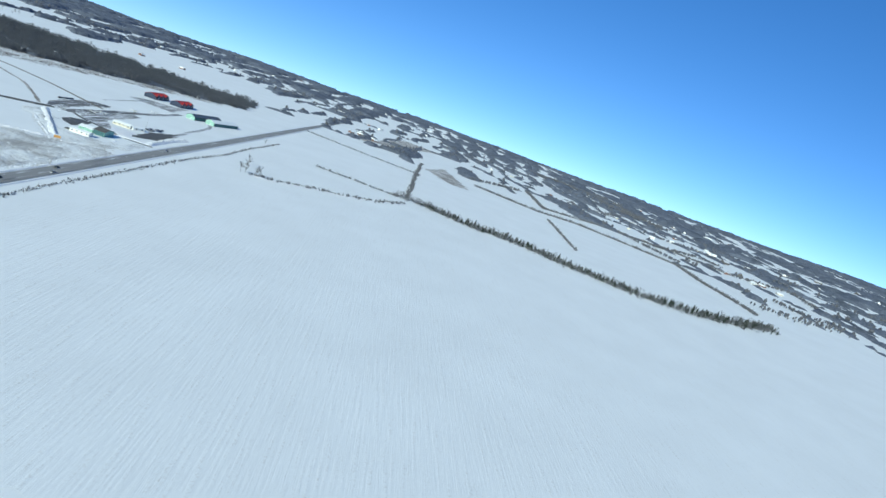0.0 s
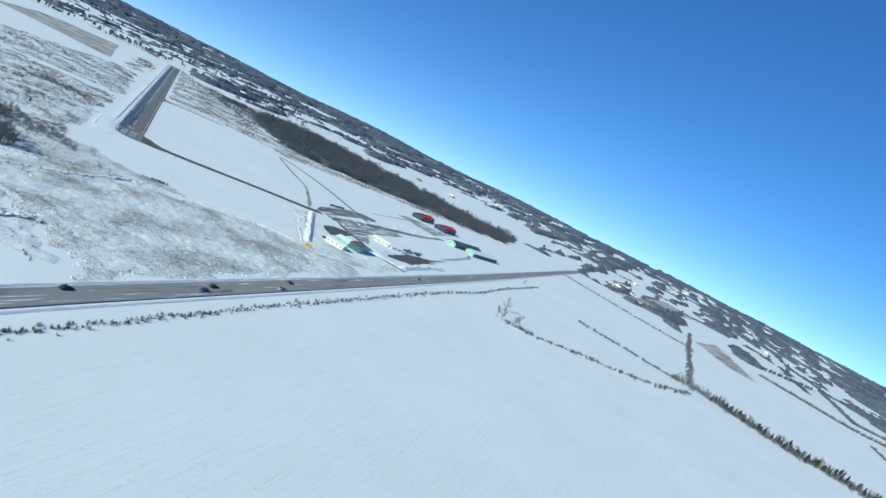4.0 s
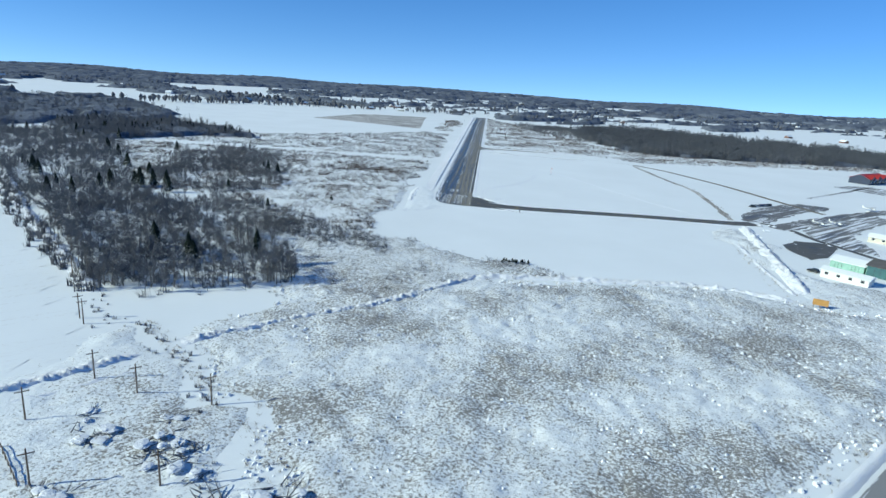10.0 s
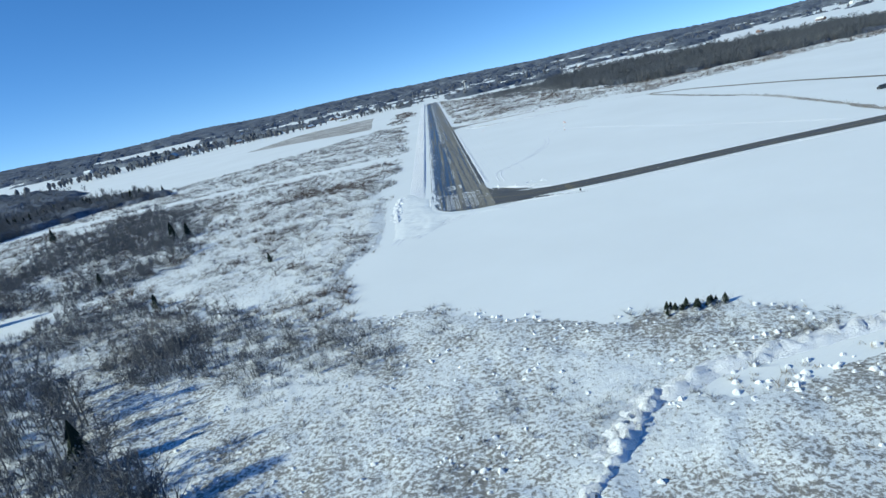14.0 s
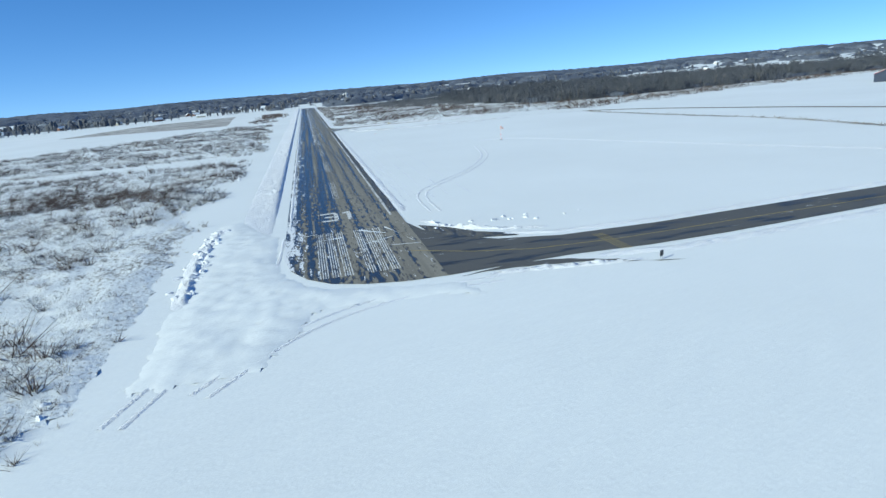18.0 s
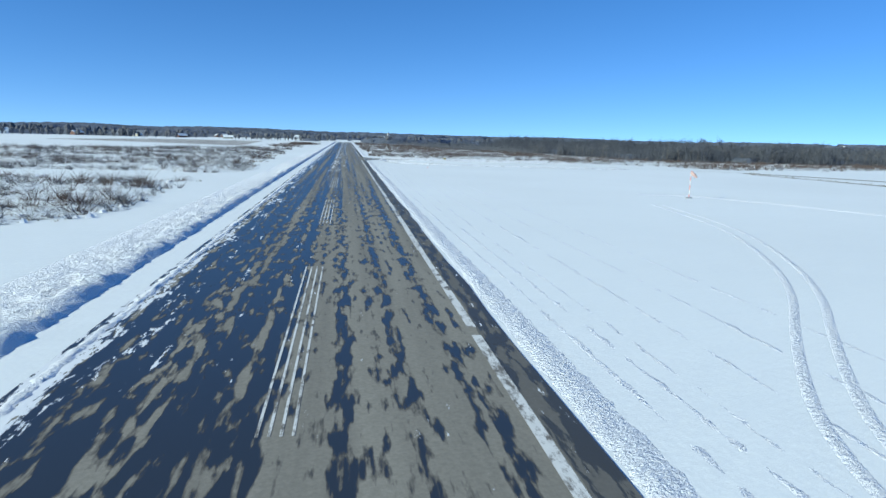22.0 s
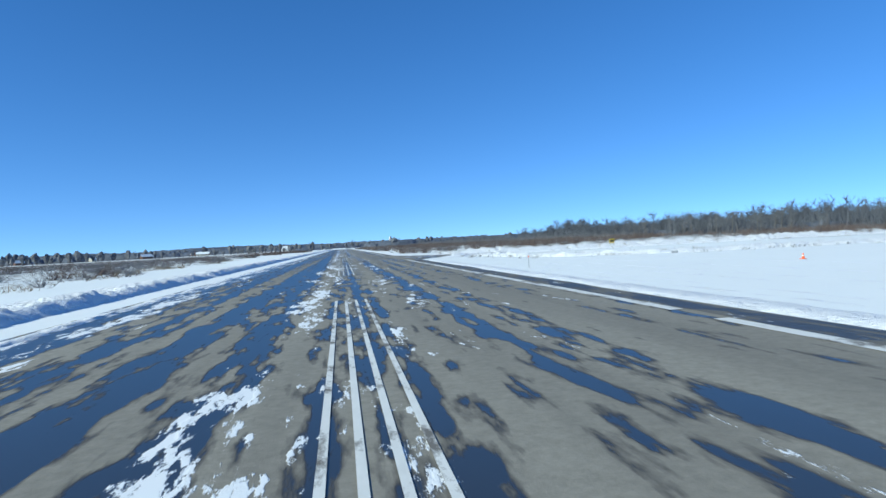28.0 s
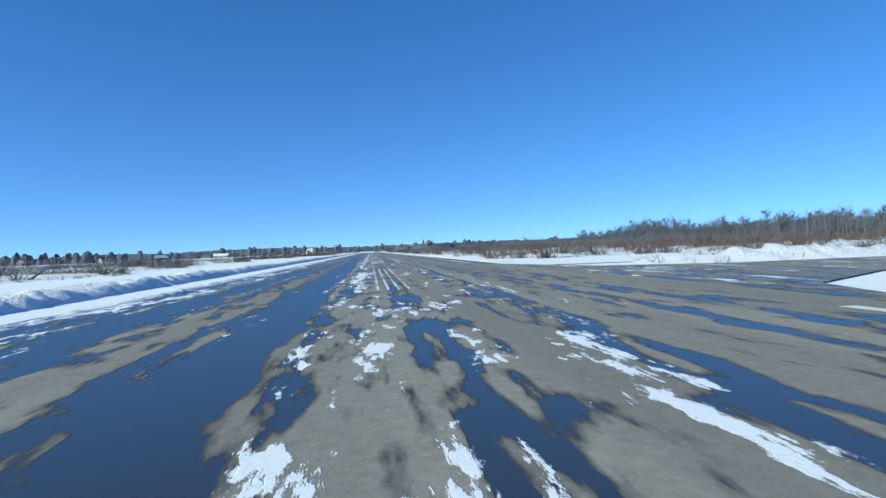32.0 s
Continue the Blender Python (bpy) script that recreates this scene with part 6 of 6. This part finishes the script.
hedge([(-63, -202), (-45, -220), (-31, -237), (-21, -243), (-2, -262)], 0.5, 103, "brown weeds along a trodden path in snow", (0.6, 1.3), 1.6, WEEDS, WEED, 0.15, "path_weeds")
hedge([(-39, -291), (-32, -289)], 0.6, 104, "low bare hedge beside the barn", (0.5, 0.9), 1.2, SHRUBS, TWIG, 0.1)
hedge([(-36, -282), (-28, -289)], 0.9, 105, "low dead weeds in a row in snow", (0.5, 1.0), 1.0, WEEDS, WEED, 0.2, "weeds")

aerial = empty("radio_mast", pose(247, -11, 0), "thin grey radio mast standing in snow", "mast")
part("pole", rod(bmesh.new(), (0, 0, -0.3), (0, 0, 9), 0.09, 0.05, 8), GALV, aerial)
part("base", boxes((-0.4, -0.4, -0.05, 0.4, 0.4, 0.25), bevel=0.03), GALV, aerial)

# rough ploughed snow and heaps about the hangars
relief("ploughed_snow", ragged([(128, -34), (141, -30), (150, -60), (140, -100), (150, -120), (176, -126), (204, -110), (212, -112), (190, -132), (165, -152), (132, -146), (124, -110), (127, -60)], 71), SNOW_ROUGH, "dug-over lumpy snow beside the hangars", "snow", 1.4, 0.55, 71)
relief("ploughed_snow", ragged([(184, -68), (200, -48), (214, -52), (236, -34), (208, -78), (212, -100), (198, -92)], 72), SNOW_BANK, "dug-over lumpy snow between hut and yard", "snow", 1.3, 0.4, 72)
r = np.random.RandomState(73)
for k in range(26):
    f = r.rand()
    heap(286 + 56 * f + r.randn() * 3, 84 + 52 * f + r.randn() * 3, 0.4 + 0.6 * r.rand(), k, r.rand() * 360, 0.05, 0.6)
for k in range(18):
    heap(150 + 30 * r.rand(), -44 + 46 * r.rand() - 10, 0.4 + 0.7 * r.rand(), k, r.rand() * 360, 0.05, 0.5)
hedge([(137, -140), (157, -137), (180, -131)], 0.4, 107, "brown weeds along a rough verge", (0.5, 1.1), 5.0, WEEDS, WEED, 0.2, "verge_weeds")
# dirty ice about the runway's end
sheet("spilled_grit", gentle([(11, 10), (16, 5.5), (20, 0), (25, -3.5), (24, -6), (18, -3.5), (14, 1)], 0.5), 0.05, EDGE_ASPHALT, "dark grit and ice spilled over snow in the taxiway's bend", "ice")
# scraps of snow dragged over the threshold
for k, ln in enumerate((
    [(1.9, 11.8), (4.0, 10.2), (5.9, 7.2)], [(2.2, 1.6), (5.5, 4.0), (8.9, 5.6)], [(6.4, 11.8), (8.2, 5.8), (9.4, 0.2)], [(5.6, -1.4), (8.4, 0.5), (10.2, -2.1)],
    [(-7.3, 11.9), (-5.2, 15.8), (-4.1, 12.3)], [(-5.4, 7.1), (-1.9, 10.1), (-1.2, 7.8)], [(1.4, 4.8), (2.3, -0.4), (4.5, 1.3)])):
    ribbon("snow_scrap", ln, 0.24, 0.072, SNOW, "thin scrap of snow dragged over asphalt", "snow", jitter=0.12, seed=k)
